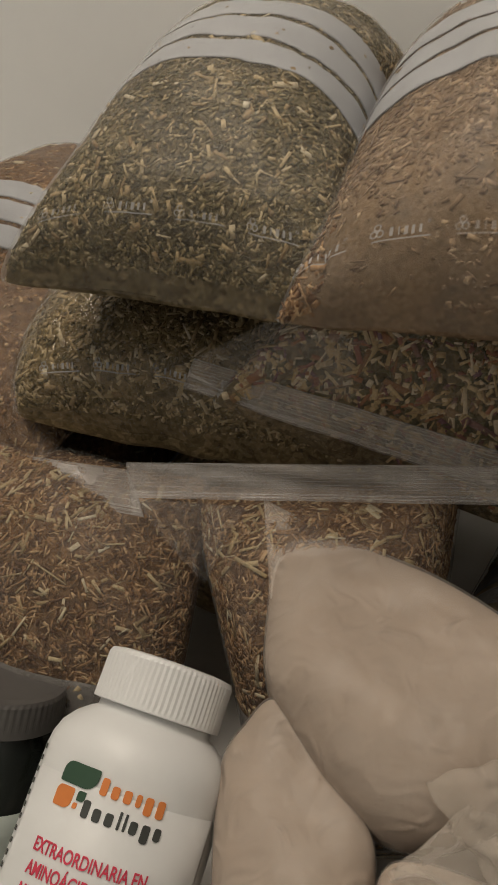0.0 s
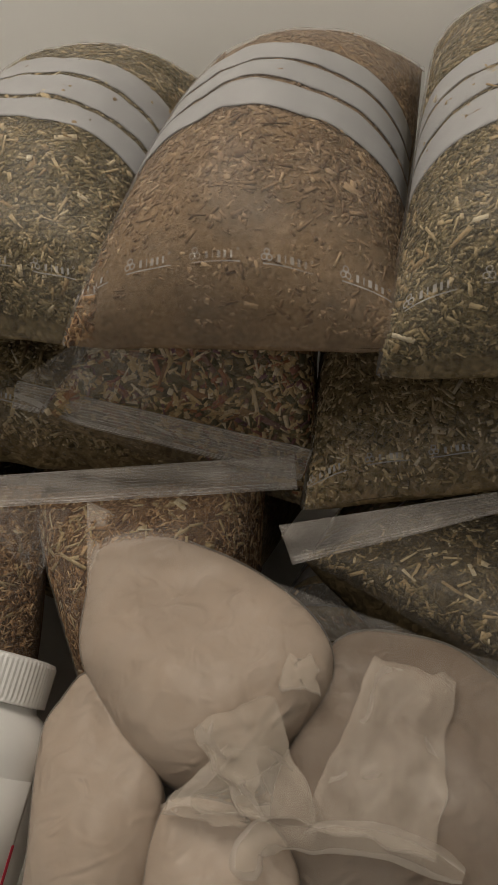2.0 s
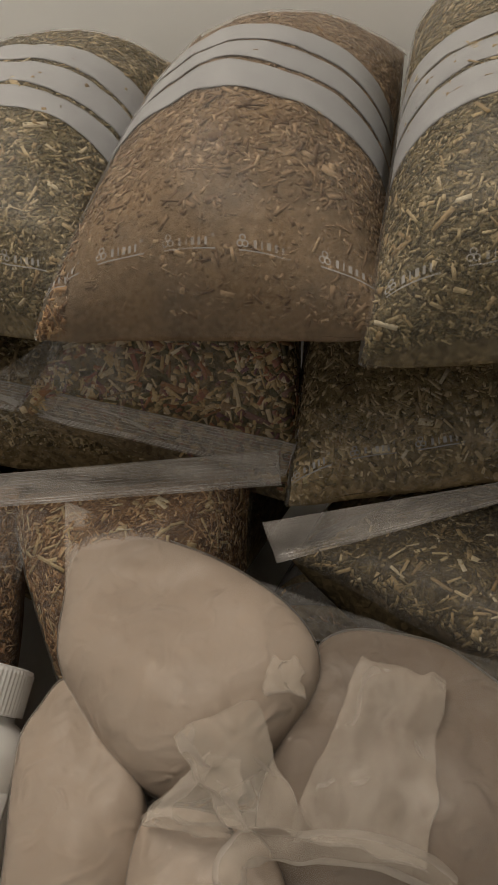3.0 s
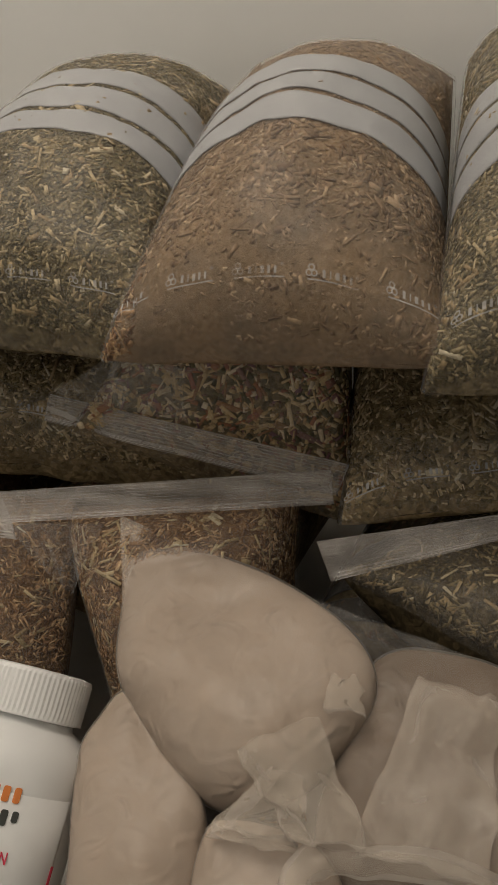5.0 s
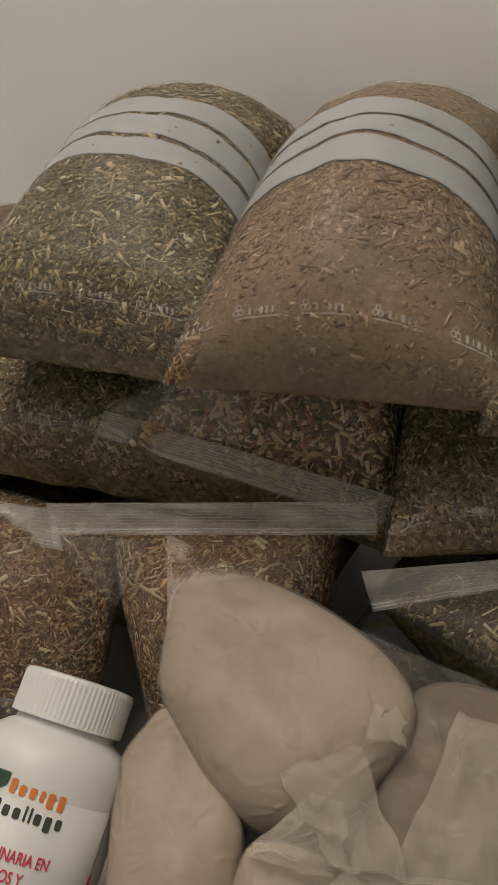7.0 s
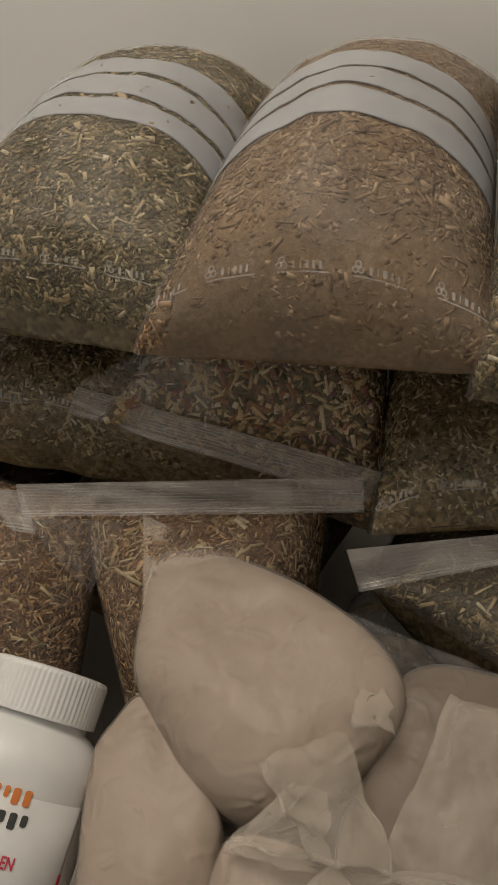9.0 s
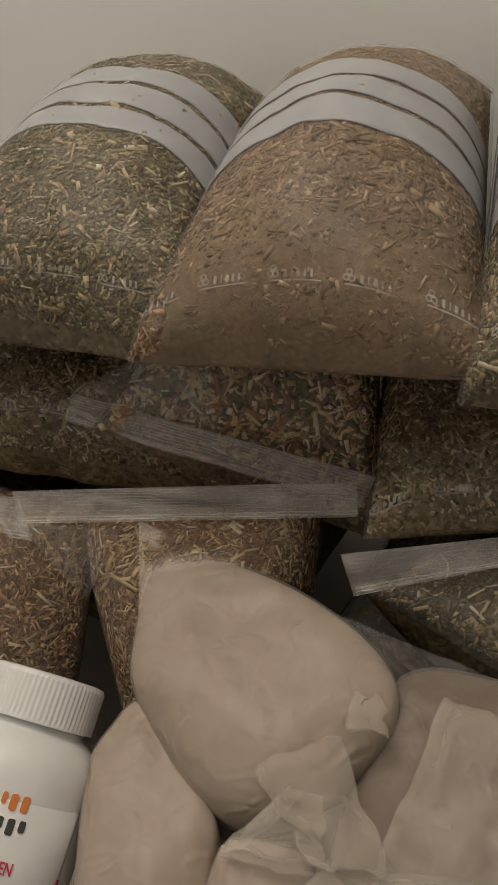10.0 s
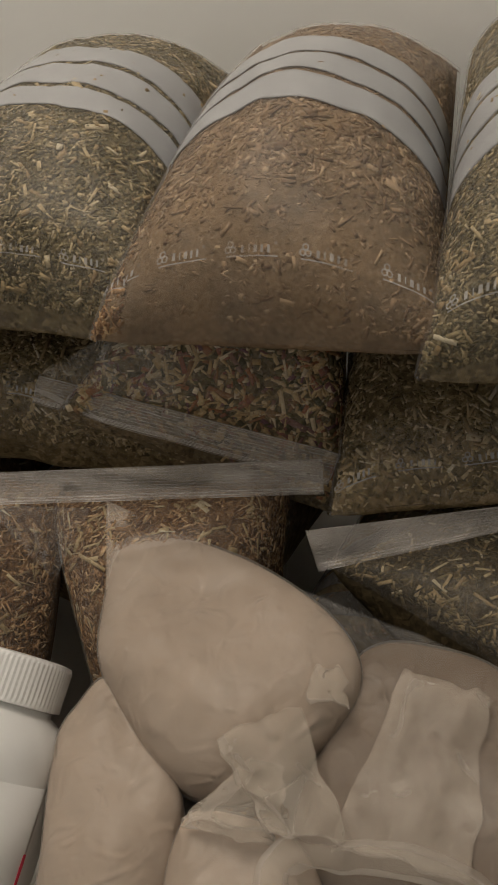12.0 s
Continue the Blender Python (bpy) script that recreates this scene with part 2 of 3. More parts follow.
class Sack:
    """A stuffed bag lying on a seam plane: centre, across and along directions, width, length, thickness over and under."""

    def __init__(self, centre, across, along, width, length, over, under, edge=(2.6, 0.62), front=(2.2, 0.55), back=(4.0, 0.5), waist=(0.07, 0.04),
                 taper=0.0, crumple=0.002, seed=1, fat=0.0, creases=(), pinch=0.0):
        self.o = np.array(centre, float)
        self.u = unit(across)
        v = np.array(along, float)
        self.v = unit(v - self.u * (v @ self.u))
        self.n = np.cross(self.u, self.v)
        self.w, self.l, self.t, self.b = width / 2, length / 2, over, under
        self.edge, self.front, self.back, self.waist, self.taper, self.crumple, self.seed, self.fat, self.creases, self.pinch = edge, front, back, waist, taper, crumple, seed, fat, creases, pinch

    def raw(self, p, q, side=1):
        ap, aq = np.clip(np.abs(p), 0, 1), np.clip(np.abs(q), 0, 1)
        h = (1 - ap ** self.edge[0]) ** self.edge[1] * np.where(q < 0, (1 - aq ** self.front[0]) ** self.front[1], (1 - aq ** self.back[0]) ** self.back[1])
        h = h * (1 + self.fat * q)
        x = self.w * p * (1 - self.waist[0] * (1 - q * q) - self.pinch * (1 - np.exp(-(1 + q) / 0.22)) - self.taper * (q + 1) / 2)
        y = self.l * q * (1 - self.waist[1] * (1 - p * p))
        sx, sy = p * self.w, q * self.l
        c = vnoise(sx * 28, sy * 28, self.seed) + 0.5 * vnoise(sx * 70, sy * 55, self.seed + 3) + 0.25 * vnoise(sx * 160, sy * 150, self.seed + 5)
        rim = np.clip(np.minimum(1 - ap, 1 - aq) * 6, 0, 1)
        z = (self.t if side > 0 else -self.b) * h + self.crumple * c * (0.35 + 0.65 * rim) * (1 if side > 0 else 0.3)
        for p0, wide, deep, q0, q1 in self.creases:
            bend = p0 + 0.25 * wide * np.sin(q * 40) - p
            z = z - deep * np.exp(-(bend / wide) ** 2) * np.clip((q - q0) * 12, 0, 1) * np.clip((q1 - q) * 12, 0, 1) * (side > 0)
        y = y + self.crumple * 0.8 * vnoise(sx * 50, sy * 20, self.seed + 9) * (1 - rim)
        return self.o + x[..., None] * self.u + y[..., None] * self.v + z[..., None] * self.n

    def normal(self, p, q):
        e = 0.012
        a = self.raw(np.clip(p + e, -1, 1), q) - self.raw(np.clip(p - e, -1, 1), q)
        b = self.raw(p, np.clip(q + e, -1, 1)) - self.raw(p, np.clip(q - e, -1, 1))
        return unit(np.cross(a, b) + 1e-12 * self.n)

    def on(self, p, q, off=0.0):
        p, q = np.asarray(p, float), np.asarray(q, float)
        return self.raw(p, q) + self.normal(p, q) * off

    def body(self, n=72, m=90):
        s = np.sin(np.linspace(-np.pi / 2, np.pi / 2, n))
        t = np.sin(np.linspace(-np.pi / 2, np.pi / 2, m))
        p, q = np.meshgrid(s, t, indexing="ij")
        top, low = self.raw(p, q).reshape(-1, 3), self.raw(p, q, -1).reshape(-1, 3)
        return smooth(np_mesh("fill", np.concatenate([top, low]), np.concatenate([grid_quads(n, m), grid_quads(n, m, n * m, True)])))

    def skin(self, off=0.0025, n=72, m=90, ear=1.02):
        s = np.sin(np.linspace(-np.pi / 2, np.pi / 2, n))
        t = np.sin(np.linspace(-np.pi / 2, np.pi / 2, m))
        p, q = np.meshgrid(s, t, indexing="ij")
        top = self.on(p, q, off)
        mid = self.o
        grow = np.clip(np.maximum(np.abs(p), np.abs(q)) - 0.8, 0, 1)[..., None] * 5 * (ear - 1)
        top = top + (top - mid) * grow
        return smooth(np_mesh("film", top.reshape(-1, 3), grid_quads(n, m)))

    def flakes(self, count, length, width, seed, where=(-1, 1, -1, 1), lift=(-0.0002, 0.0007), tilt=0.09, keep=None):
        rng = np.random.default_rng(seed)
        # Candidates crowd towards the rims, where the bag turns steeply down.
        a, b = rng.uniform(-1, 1, count * 6), rng.uniform(-1, 1, count * 6)
        p, q = np.sign(a) * (1 - (1 - np.abs(a)) ** 2), np.sign(b) * (1 - (1 - np.abs(b)) ** 3)
        inside = (p > where[0]) & (p < where[1]) & (q > where[2]) & (q < where[3])
        a, b, p, q = a[inside], b[inside], p[inside] * 0.995, q[inside] * 0.999
        e = np.minimum(0.004, np.minimum(1 - np.abs(p), 1 - np.abs(q)) * 0.9)
        area = (1 - np.abs(a)) * (1 - np.abs(b)) ** 2 / e ** 2 * np.linalg.norm(np.cross(self.raw(p + e, q) - self.raw(p - e, q), self.raw(p, q + e) - self.raw(p, q - e)), axis=1)
        pick = np.argsort(rng.exponential(1, len(p)) / np.maximum(area, 1e-12))[:count]
        p, q = p[pick], q[pick]
        if keep is not None:
            good = rng.random(len(p)) < keep(p, q)
            p, q = p[good], q[good]
        count = len(p)
        c = self.on(p, q, 0.0)
        n = self.normal(p, q)
        c = c + n * rng.uniform(lift[0], lift[1], count)[:, None]
        n = unit(n + rng.normal(0, tilt, (count, 3)))
        a = unit(np.cross(n, rng.normal(0, 1, (count, 3))))
        b = np.cross(n, a)
        ln = length * np.exp(rng.normal(0, 0.38, count)) / 2
        wd = width * np.exp(rng.normal(0, 0.4, count)) / 2
        wd = np.minimum(wd, ln * 0.8)
        th = np.minimum(0.00018, wd * 0.4)
        skew = rng.uniform(0.6, 1.0, count)
        vs = []
        for k, (x, y, z) in enumerate(((-1, -1, -1), (1, -1, -1), (1, 1, -1), (-1, 1, -1), (-1, -1, 1), (1, -1, 1), (1, 1, 1), (-1, 1, 1))):
            sx = np.where(np.full(count, x > 0), skew, 1.0)
            vs.append(c + a * (x * ln)[:, None] + b * (y * wd * sx)[:, None] + n * (z * th)[:, None])
        v = np.stack(vs, 1)
        faces = np.array([(0, 3, 2, 1), (4, 5, 6, 7), (0, 1, 5, 4), (1, 2, 6, 5), (2, 3, 7, 6), (3, 0, 4, 7)])
        quads = (np.arange(count) * 8)[:, None, None] + faces[None]
        return np_mesh("flakes", v.reshape(-1, 3), quads.reshape(-1, 4))

    def span(self, p, q):
        e = 0.01
        a = np.linalg.norm(self.raw(np.array(p + e), np.array(q)) - self.raw(np.array(p - e), np.array(q))) / (2 * e)
        b = np.linalg.norm(self.raw(np.array(p), np.array(q + e)) - self.raw(np.array(p), np.array(q - e))) / (2 * e)
        return a, b


def print_mark(sack, p, q, size, turn=0.0):
    """One printed unit: three rings, a row of letter-sized bars, a small ring and an underline, laid on the film."""
    sp, sq = sack.span(p, q)
    verts, quads = [], []

    def patch(poly):
        base = sum(len(v) for v in verts)
        poly = np.array(poly, float) * size
        c, s = math.cos(turn), math.sin(turn)
        x, y = poly[:, 0] * c - poly[:, 1] * s, poly[:, 0] * s + poly[:, 1] * c
        verts.append(sack.on(np.clip(p + x / sp, -0.99, 0.99), np.clip(q + y / sq, -0.99, 0.99), 0.0026))
        quads.append(np.arange(4) + base)

    def ring(cx, cy, r, w, n=10):
        for k in range(n):
            a, b = 2 * math.pi * k / n, 2 * math.pi * (k + 1) / n
            patch([(cx + (r - w) * math.cos(t), cy + (r - w) * math.sin(t)) if i in (0, 3) else (cx + r * math.cos(t), cy + r * math.sin(t))
                   for i, t in enumerate((a, a, b, b))])

    for cx, cy in ((-0.42, 0.02), (-0.33, 0.02), (-0.375, 0.11)):
        ring(cx, cy, 0.055, 0.02)
    ring(0.36, 0.12, 0.025, 0.01, 8)
    for k, wide in enumerate((0.05, 0.018, 0.06, 0.045, 0.04)):
        x = -0.17 + 0.105 * k
        patch([(x - wide / 2, -0.03), (x + wide / 2, -0.03), (x + wide / 2, 0.085), (x - wide / 2, 0.085)])
    for k in range(8):
        x = -0.44 + 0.105 * k
        patch([(x, -0.085), (x + 0.105, -0.085), (x + 0.105, -0.065), (x, -0.065)])
    return np_mesh("print", np.concatenate(verts), np.array(quads))


def stuffed_bag(name, label, sack, fill, flake_sets, stripes=(), marks=(), film=None, ear=1.006, group="bags of dried herb", band=None):
    low = sack.o - np.array((0, 0, sack.b * 0.8))
    e = thing(name, tuple(low), label, "bag", group)
    part("filling", sack.body(), fill, e)
    for k, (material, kw) in enumerate(flake_sets):
        part("chopped_herb", sack.flakes(**kw), material, e, kind="stuff")
    for q0, q1 in stripes:
        part("stripe", shell(lambda p, q, o: sack.on(p, q, 0.0008 + o), 60, 10, 0.0003, (-0.985, q0), (0.985, q1)), band or STRIPE, e, "matt write-on panel, its grey darkened to stand for shade" if band else "matt white printed stripe")
    part("film", sack.skin(0.0018, ear=ear), film or FILM, e, "clear polythene film", shadow=False)
    for p, q, size, turn in marks:
        part("print_mark", print_mark(sack, p, q, size, turn), PRINT, e, "white printed mark", shadow=False)
    return e


def ribbon(corners, bow=0.0, wave=0.0, seed=0):
    """A bent sheet between four places: left top, right top, left bottom, right bottom."""
    a, b, c, d = (np.array(k, float) for k in corners)
    nrm = unit(np.cross(b - a, a - c))

    def fn(p, q, off=0.0):
        s, t = (np.asarray(p) + 1) / 2, (np.asarray(q) + 1) / 2
        w = ((1 - s) * t)[..., None] * a + (s * t)[..., None] * b + ((1 - s) * (1 - t))[..., None] * c + (s * (1 - t))[..., None] * d
        lift = bow * np.sin(np.pi * s) + wave * vnoise(s * 6 + 3 * t, t * 1.5, seed) + wave * 0.5 * vnoise(s * 15, t * 3, seed + 2)
        return w + (lift + off)[..., None] * nrm
    return fn


def zip_closure(parent, corners, bow=0.0, wave=0.002, seed=0, ridges=(0.10, 0.18, 0.34, 0.44, 0.54, 0.64, 0.74, 0.84, 0.93), thick=(1,)):
    fn = ribbon(corners, bow, wave, seed)
    z = part("zip_strip", shell(fn, 60, 14, 0.0006), ZIP, parent, "clear ribbed zip closure", shadow=False)
    for k, r in enumerate(ridges):
        q = 2 * r - 1
        wide = 0.04 if k < 2 else 0.011
        part("ridge", shell(lambda p, s, o: fn(p, s, 0.0008 + o), 60, 3, 0.0007 if k < 2 else 0.0003, (-0.998, q - wide), (0.998, q + wide)), RIDGE, z, shadow=False)
    return z


def lump(name, centre, outline, over, under, material, parent, label="", power=(2.4, 0.55), crumple=0.0015, seed=1, rise=None, n=60, rings=48, shadow=True):
    """A soft closed form over a smooth star-shaped outline of (x, y, z) places round the centre."""
    c = np.array(centre, float)
    pts = np.array(outline, float)
    th = np.linspace(0, len(pts), n * 3, endpoint=False)
    i = np.floor(th).astype(int)
    f = (th - i)[:, None]
    P = [pts[(i + k) % len(pts)] for k in (-1, 0, 1, 2)]
    edge = 0.5 * ((2 * P[1]) + (-P[0] + P[2]) * f + (2 * P[0] - 5 * P[1] + 4 * P[2] - P[3]) * f ** 2 + (-P[0] + 3 * P[1] - 3 * P[2] + P[3]) * f ** 3)
    rho = np.sin(np.linspace(0, np.pi / 2, rings))
    h = (1 - rho ** power[0]) ** power[1]
    grid = c + rho[:, None, None] * (edge - c)[None]
    grid[..., 2] = c[2] + (rho ** 2.5)[:, None] * (edge[:, 2] - c[2])[None]
    wob = vnoise(grid[..., 0] * 40, grid[..., 1] * 40, seed) + 0.5 * vnoise(grid[..., 0] * 95, grid[..., 1] * 95, seed + 4)
    gx, gy = grid[..., 0], grid[..., 1]
    fold = np.abs(vnoise(gx * 26 + 2 * vnoise(gx * 18, gy * 18, seed + 7), gy * 17 + gx * 9, seed + 6))
    fold2 = np.abs(vnoise(gx * 60 - gy * 30, gy * 45 + gx * 25, seed + 8))
    wob = wob - 0.28 * np.exp(-(fold / 0.12) ** 2) - 0.12 * np.exp(-(fold2 / 0.14) ** 2)
    top, low = grid.copy(), grid.copy()
    top[..., 2] += over * h[:, None] + crumple * wob * np.clip((1 - rho) * 5, 0, 1)[:, None]
    low[..., 2] -= under * h[:, None]
    m = edge.shape[0]
    q = grid_quads(rings, m)
    wrap = np.stack([np.arange(rings - 1) * m + m - 1, np.arange(1, rings) * m + m - 1, np.arange(1, rings) * m, np.arange(rings - 1) * m], 1)
    q = np.concatenate([q, wrap])
    me = np_mesh("lump", np.concatenate([top.reshape(-1, 3), low.reshape(-1, 3)]), np.concatenate([q, (q + rings * m)[:, ::-1]]))
    bm = bmesh.new()
    bm.from_mesh(me)
    bmesh.ops.remove_doubles(bm, verts=bm.verts, dist=1e-6)
    bmesh.ops.recalc_face_normals(bm, faces=bm.faces)
    for face in bm.faces:
        face.smooth = True
    return part(name, bm, material, parent, label, shadow)


def box(lo, hi, bevel=0.0):
    bm = bmesh.new()
    bmesh.ops.create_cube(bm, size=1)
    for v in bm.verts:
        v.co = [lo[k] + (v.co[k] + 0.5) * (hi[k] - lo[k]) for k in range(3)]
    if bevel:
        bmesh.ops.bevel(bm, geom=list(bm.edges), offset=bevel, segments=2, affect="EDGES", profile=0.5)
    return bm


def lathe(profile, n=64, flutes=0, depth=0.0, band=(0, 0)):
    """A turned form about z from (radius, height) pairs."""
    bm = bmesh.new()
    rows = []
    for r, z in profile:
        ring = []
        for k in range(n):
            a = 2 * math.pi * k / n
            rr = r - (depth if flutes and band[0] <= z <= band[1] and k % 2 else 0.0)
            ring.append(bm.verts.new((rr * math.cos(a), rr * math.sin(a), z)))
        rows.append(ring)
    for a, b in zip(rows, rows[1:]):
        for k in range(n):
            f = bm.faces.new((a[k], a[(k + 1) % n], b[(k + 1) % n], b[k]))
            f.smooth = not flutes
    bm.faces.new(rows[0][::-1])
    bm.faces.new(rows[-1])
    return bm


# ---- the room ----
WALL_Y = 0.690
tagged(part("wall_north", box((-1.6, WALL_Y, -0.75), (1.6, WALL_Y + 0.1, 1.7)), WALL), "plain white painted wall behind the pile", "wall", kind="structure")
for lo, hi in (((-1.6, -2.1, -0.75), (-1.05, -2.0, 1.7)), ((0.05, -2.1, -0.75), (1.6, -2.0, 1.7)), ((-1.05, -2.1, -0.75), (0.05, -2.0, 0.25)), ((-1.05, -2.1, 1.45), (0.05, -2.0, 1.7))):
    tagged(part("wall_south", box(lo, hi), WALL), "plain white painted wall with a window", "wall", kind="structure")
FRAME = plain("window_frame_paint", (0.75, 0.75, 0.73), 0.4, 0.02)
for lo, hi in (((-1.05, -2.08, 0.25), (-1.0, -2.03, 1.45)), ((0.0, -2.08, 0.25), (0.05, -2.03, 1.45)), ((-1.0, -2.08, 0.25), (0.0, -2.03, 0.30)), ((-1.0, -2.08, 1.40), (0.0, -2.03, 1.45)), ((-0.52, -2.08, 0.30), (-0.48, -2.03, 1.40))):
    tagged(part("window_frame", box(lo, hi, 0.004), FRAME), "white painted window frame bar", "window", kind="structure")
tagged(part("wall_east", box((1.5, -2.0, -0.75), (1.6, WALL_Y, 1.7)), WALL), "plain white painted wall", "wall", kind="structure")
tagged(part("wall_west", box((-1.6, -2.0, -0.75), (-1.5, WALL_Y, 1.7)), WALL), "plain white painted wall", "wall", kind="structure")
tagged(part("ceiling", box((-1.6, -2.1, 1.7), (1.6, WALL_Y + 0.1, 1.8)), WALL), "plain white ceiling", "ceiling", kind="structure")
tagged(part("floor", box((-1.6, -2.1, -0.85), (1.6, WALL_Y + 0.1, -0.75)), FLOOR), "plain tiled floor", "floor", kind="structure")
tagged(part("shelf", box((-1.5, 0.10, -0.03), (1.5, WALL_Y - 0.002, 0.0), 0.002), SHELF), "pale laminate shelf under the bags", "shelf", kind="structure")


# ---- top row of bags ----
def dense(lo, hi):
    return lambda p, q: np.clip((q - lo) / (hi - lo), 0.06, 1)


def bag_marks(q, size, first, step, count, sack, turn=0.0):
    return [(first + step * k, q, size, turn) for k in range(count)]


def three(a, b, c, d):
    """Three stripes between four seams, with narrow clear gaps."""
    return (a, b - 0.014), (b + 0.014, c - 0.014), (c + 0.014, d)


def mixture(fine, coarse, seed, n_fine=11000, n_coarse=300, small=(0.0025, 0.0011), large=(0.0056, 0.0017), keep=None, lift=(-0.0002, 0.0007)):
    return [(fine, dict(count=n_fine, length=small[0], width=small[1], seed=seed, keep=keep, lift=lift)),
            (coarse, dict(count=n_coarse, length=large[0], width=large[1], seed=seed + 1, where=(-0.96, 0.96, -0.996, 0.95), lift=(lift[0] + 0.0003, lift[1] + 0.0002), keep=keep))]


brown = Sack((-0.0253, 0.5126, 0.3171), (1, 0.186, 0.045), (-0.118, 1, 0.262), 0.1653, 0.2924, 0.0759, 0.020, edge=(1.77, 0.43), front=(1.5, 0.333), back=(2.0, 0.62), waist=(0.0, 0.03), taper=0.146, pinch=0.07, seed=3, crumple=0.0014, fat=-0.119, creases=((-0.78, 0.03, 0.008, -0.998, -0.90), (-0.15, 0.05, 0.0012, -0.99, -0.9), (0.5, 0.06, 0.0015, -0.99, -0.85)))
stuffed_bag("herb_bag", "clear bag of fine brown herb dust with white stripes", brown, BROWN_FILL,
            mixture(BROWN_CHIPS, BROWN_CHIPS, 5, 20000, 1300, keep=dense(-0.90, -0.6), lift=(-0.00035, 0.0002)) + [(BROWN_CHIPS, dict(count=260, length=0.003, width=0.0015, seed=8, where=(-0.2, 1, -1, -0.93), lift=(-0.0002, 0.0001))), (RUST_CHIPS, dict(count=420, length=0.004, width=0.0016, seed=9, where=(-1, -0.8, -1, -0.3)))],
            three(-0.392, -0.235, -0.065, 0.11), bag_marks(-0.925, 0.027, -0.80, 0.40, 5, brown))
green = Sack((-0.1655, 0.4982, 0.2935), (1, 0.236, -0.051), (-0.146, 1, 0.13), 0.1715, 0.2901, 0.0923, 0.016, edge=(2.19, 0.314), front=(1.57, 0.30), back=(2.3, 0.6), waist=(0.0, 0.03), taper=-0.065, pinch=0.178, seed=11, crumple=0.002, fat=0.081, creases=((0.02, 0.018, 0.003, -0.995, -0.93), (0.78, 0.03, 0.002, -0.99, -0.9)))
stuffed_bag("herb_bag", "clear bag of grey-green chopped herb with white stripes", green, GREEN_FILL,
            mixture(GREEN_CHIPS, STRAW_CHIPS, 15, 22000, 520, large=(0.0062, 0.0018)), three(-0.413, -0.266, -0.096, 0.094), bag_marks(-0.95, 0.027, -0.66, 0.40, 4, green))
green2 = Sack((0.1211, 0.525, 0.3225), (1, 0.218, 0.077), (-0.118, 1, 0.341), 0.1609, 0.2724, 0.0743, 0.020, edge=(2.53, 0.372), front=(1.71, 0.315), waist=(0.0, 0.03), taper=0.127, pinch=0.06, seed=21, crumple=0.002, fat=-0.15)
stuffed_bag("herb_bag", "clear bag of olive-green chopped herb with white stripes", green2, GREEN_FILL,
            mixture(GREEN_CHIPS, STRAW_CHIPS, 25, 22000, 520, large=(0.0062, 0.0018)), three(-0.425, -0.248, -0.06, 0.11), bag_marks(-0.92, 0.027, -0.72, 0.40, 5, green2))

# ---- second row ----
left2 = Sack((-0.1803, 0.4979, 0.1957), (1, 0.334, -0.133), (-0.187, 1, 0.117), 0.2041, 0.244, 0.0677, 0.028, edge=(3.37, 0.40), front=(2.48, 0.323), waist=(0.0, 0.03), taper=0.022, pinch=-0.166, seed=31, crumple=0.003, fat=-0.052)
stuffed_bag("herb_bag", "crinkled clear bag of green-brown herb under the top row", left2, DARK_FILL,
            mixture(OLIVE_CHIPS, STRAW_CHIPS, 35, 14000, 1200), (), bag_marks(-0.94, 0.027, -0.73, 0.29, 5, left2), film=FILM_SHINY)
mixbag = Sack((-0.0951, 0.5259, 0.1917), (1, 0.361, -0.432), (-0.418, 1, 0.101), 0.1661, 0.2573, 0.1136, 0.02, edge=(3.18, 0.352), front=(2.74, 0.448), waist=(0.0, 0.03), taper=0.05, pinch=0.278, seed=41, crumple=0.003, fat=-0.09)
mix_thing = stuffed_bag("herb_bag", "zip bag of coarse mixed dried flowers and stalks", mixbag, MIX_FILL,
            mixture(MIX_CHIPS, MIX_CHIPS, 45, 7000, 1500, (0.0045, 0.0018), (0.0082, 0.0023)), film=FILM_SHINY)
ZIP_A = ((-0.140, 0.381, 0.236), (0.026, 0.416, 0.204), (-0.146, 0.377, 0.219), (0.020, 0.412, 0.185))
zip_closure(mix_thing, ZIP_A, 0.0, 0.0012, 3)
part("flap", shell(ribbon(((-0.100, 0.391, 0.262), (-0.060, 0.396, 0.258), ZIP_A[0], (-0.060, 0.396, 0.224)), 0.002, 0.002, 14), 40, 16, 0.0004), CLEAR, mix_thing, "loose clear film above the closure", shadow=False)
right2 = Sack((0.1206, 0.5132, 0.1875), (1, 0.225, 0.244), (0.089, 1, -0.125), 0.2282, 0.1968, 0.1056, 0.02, edge=(5.26, 0.307), front=(1.5, 0.479), waist=(0.0, 0.03), taper=-0.1375, pinch=0.084, seed=51, crumple=0.003, fat=0.183)
stuffed_bag("herb_bag", "crinkled clear bag of dark green herb under the top row", right2, DARK_FILL,
            mixture(OLIVE_CHIPS, STRAW_CHIPS, 55, 14000, 1200), (), bag_marks(-0.965, 0.027, -0.86, 0.29, 5, right2), film=FILM_SHINY)

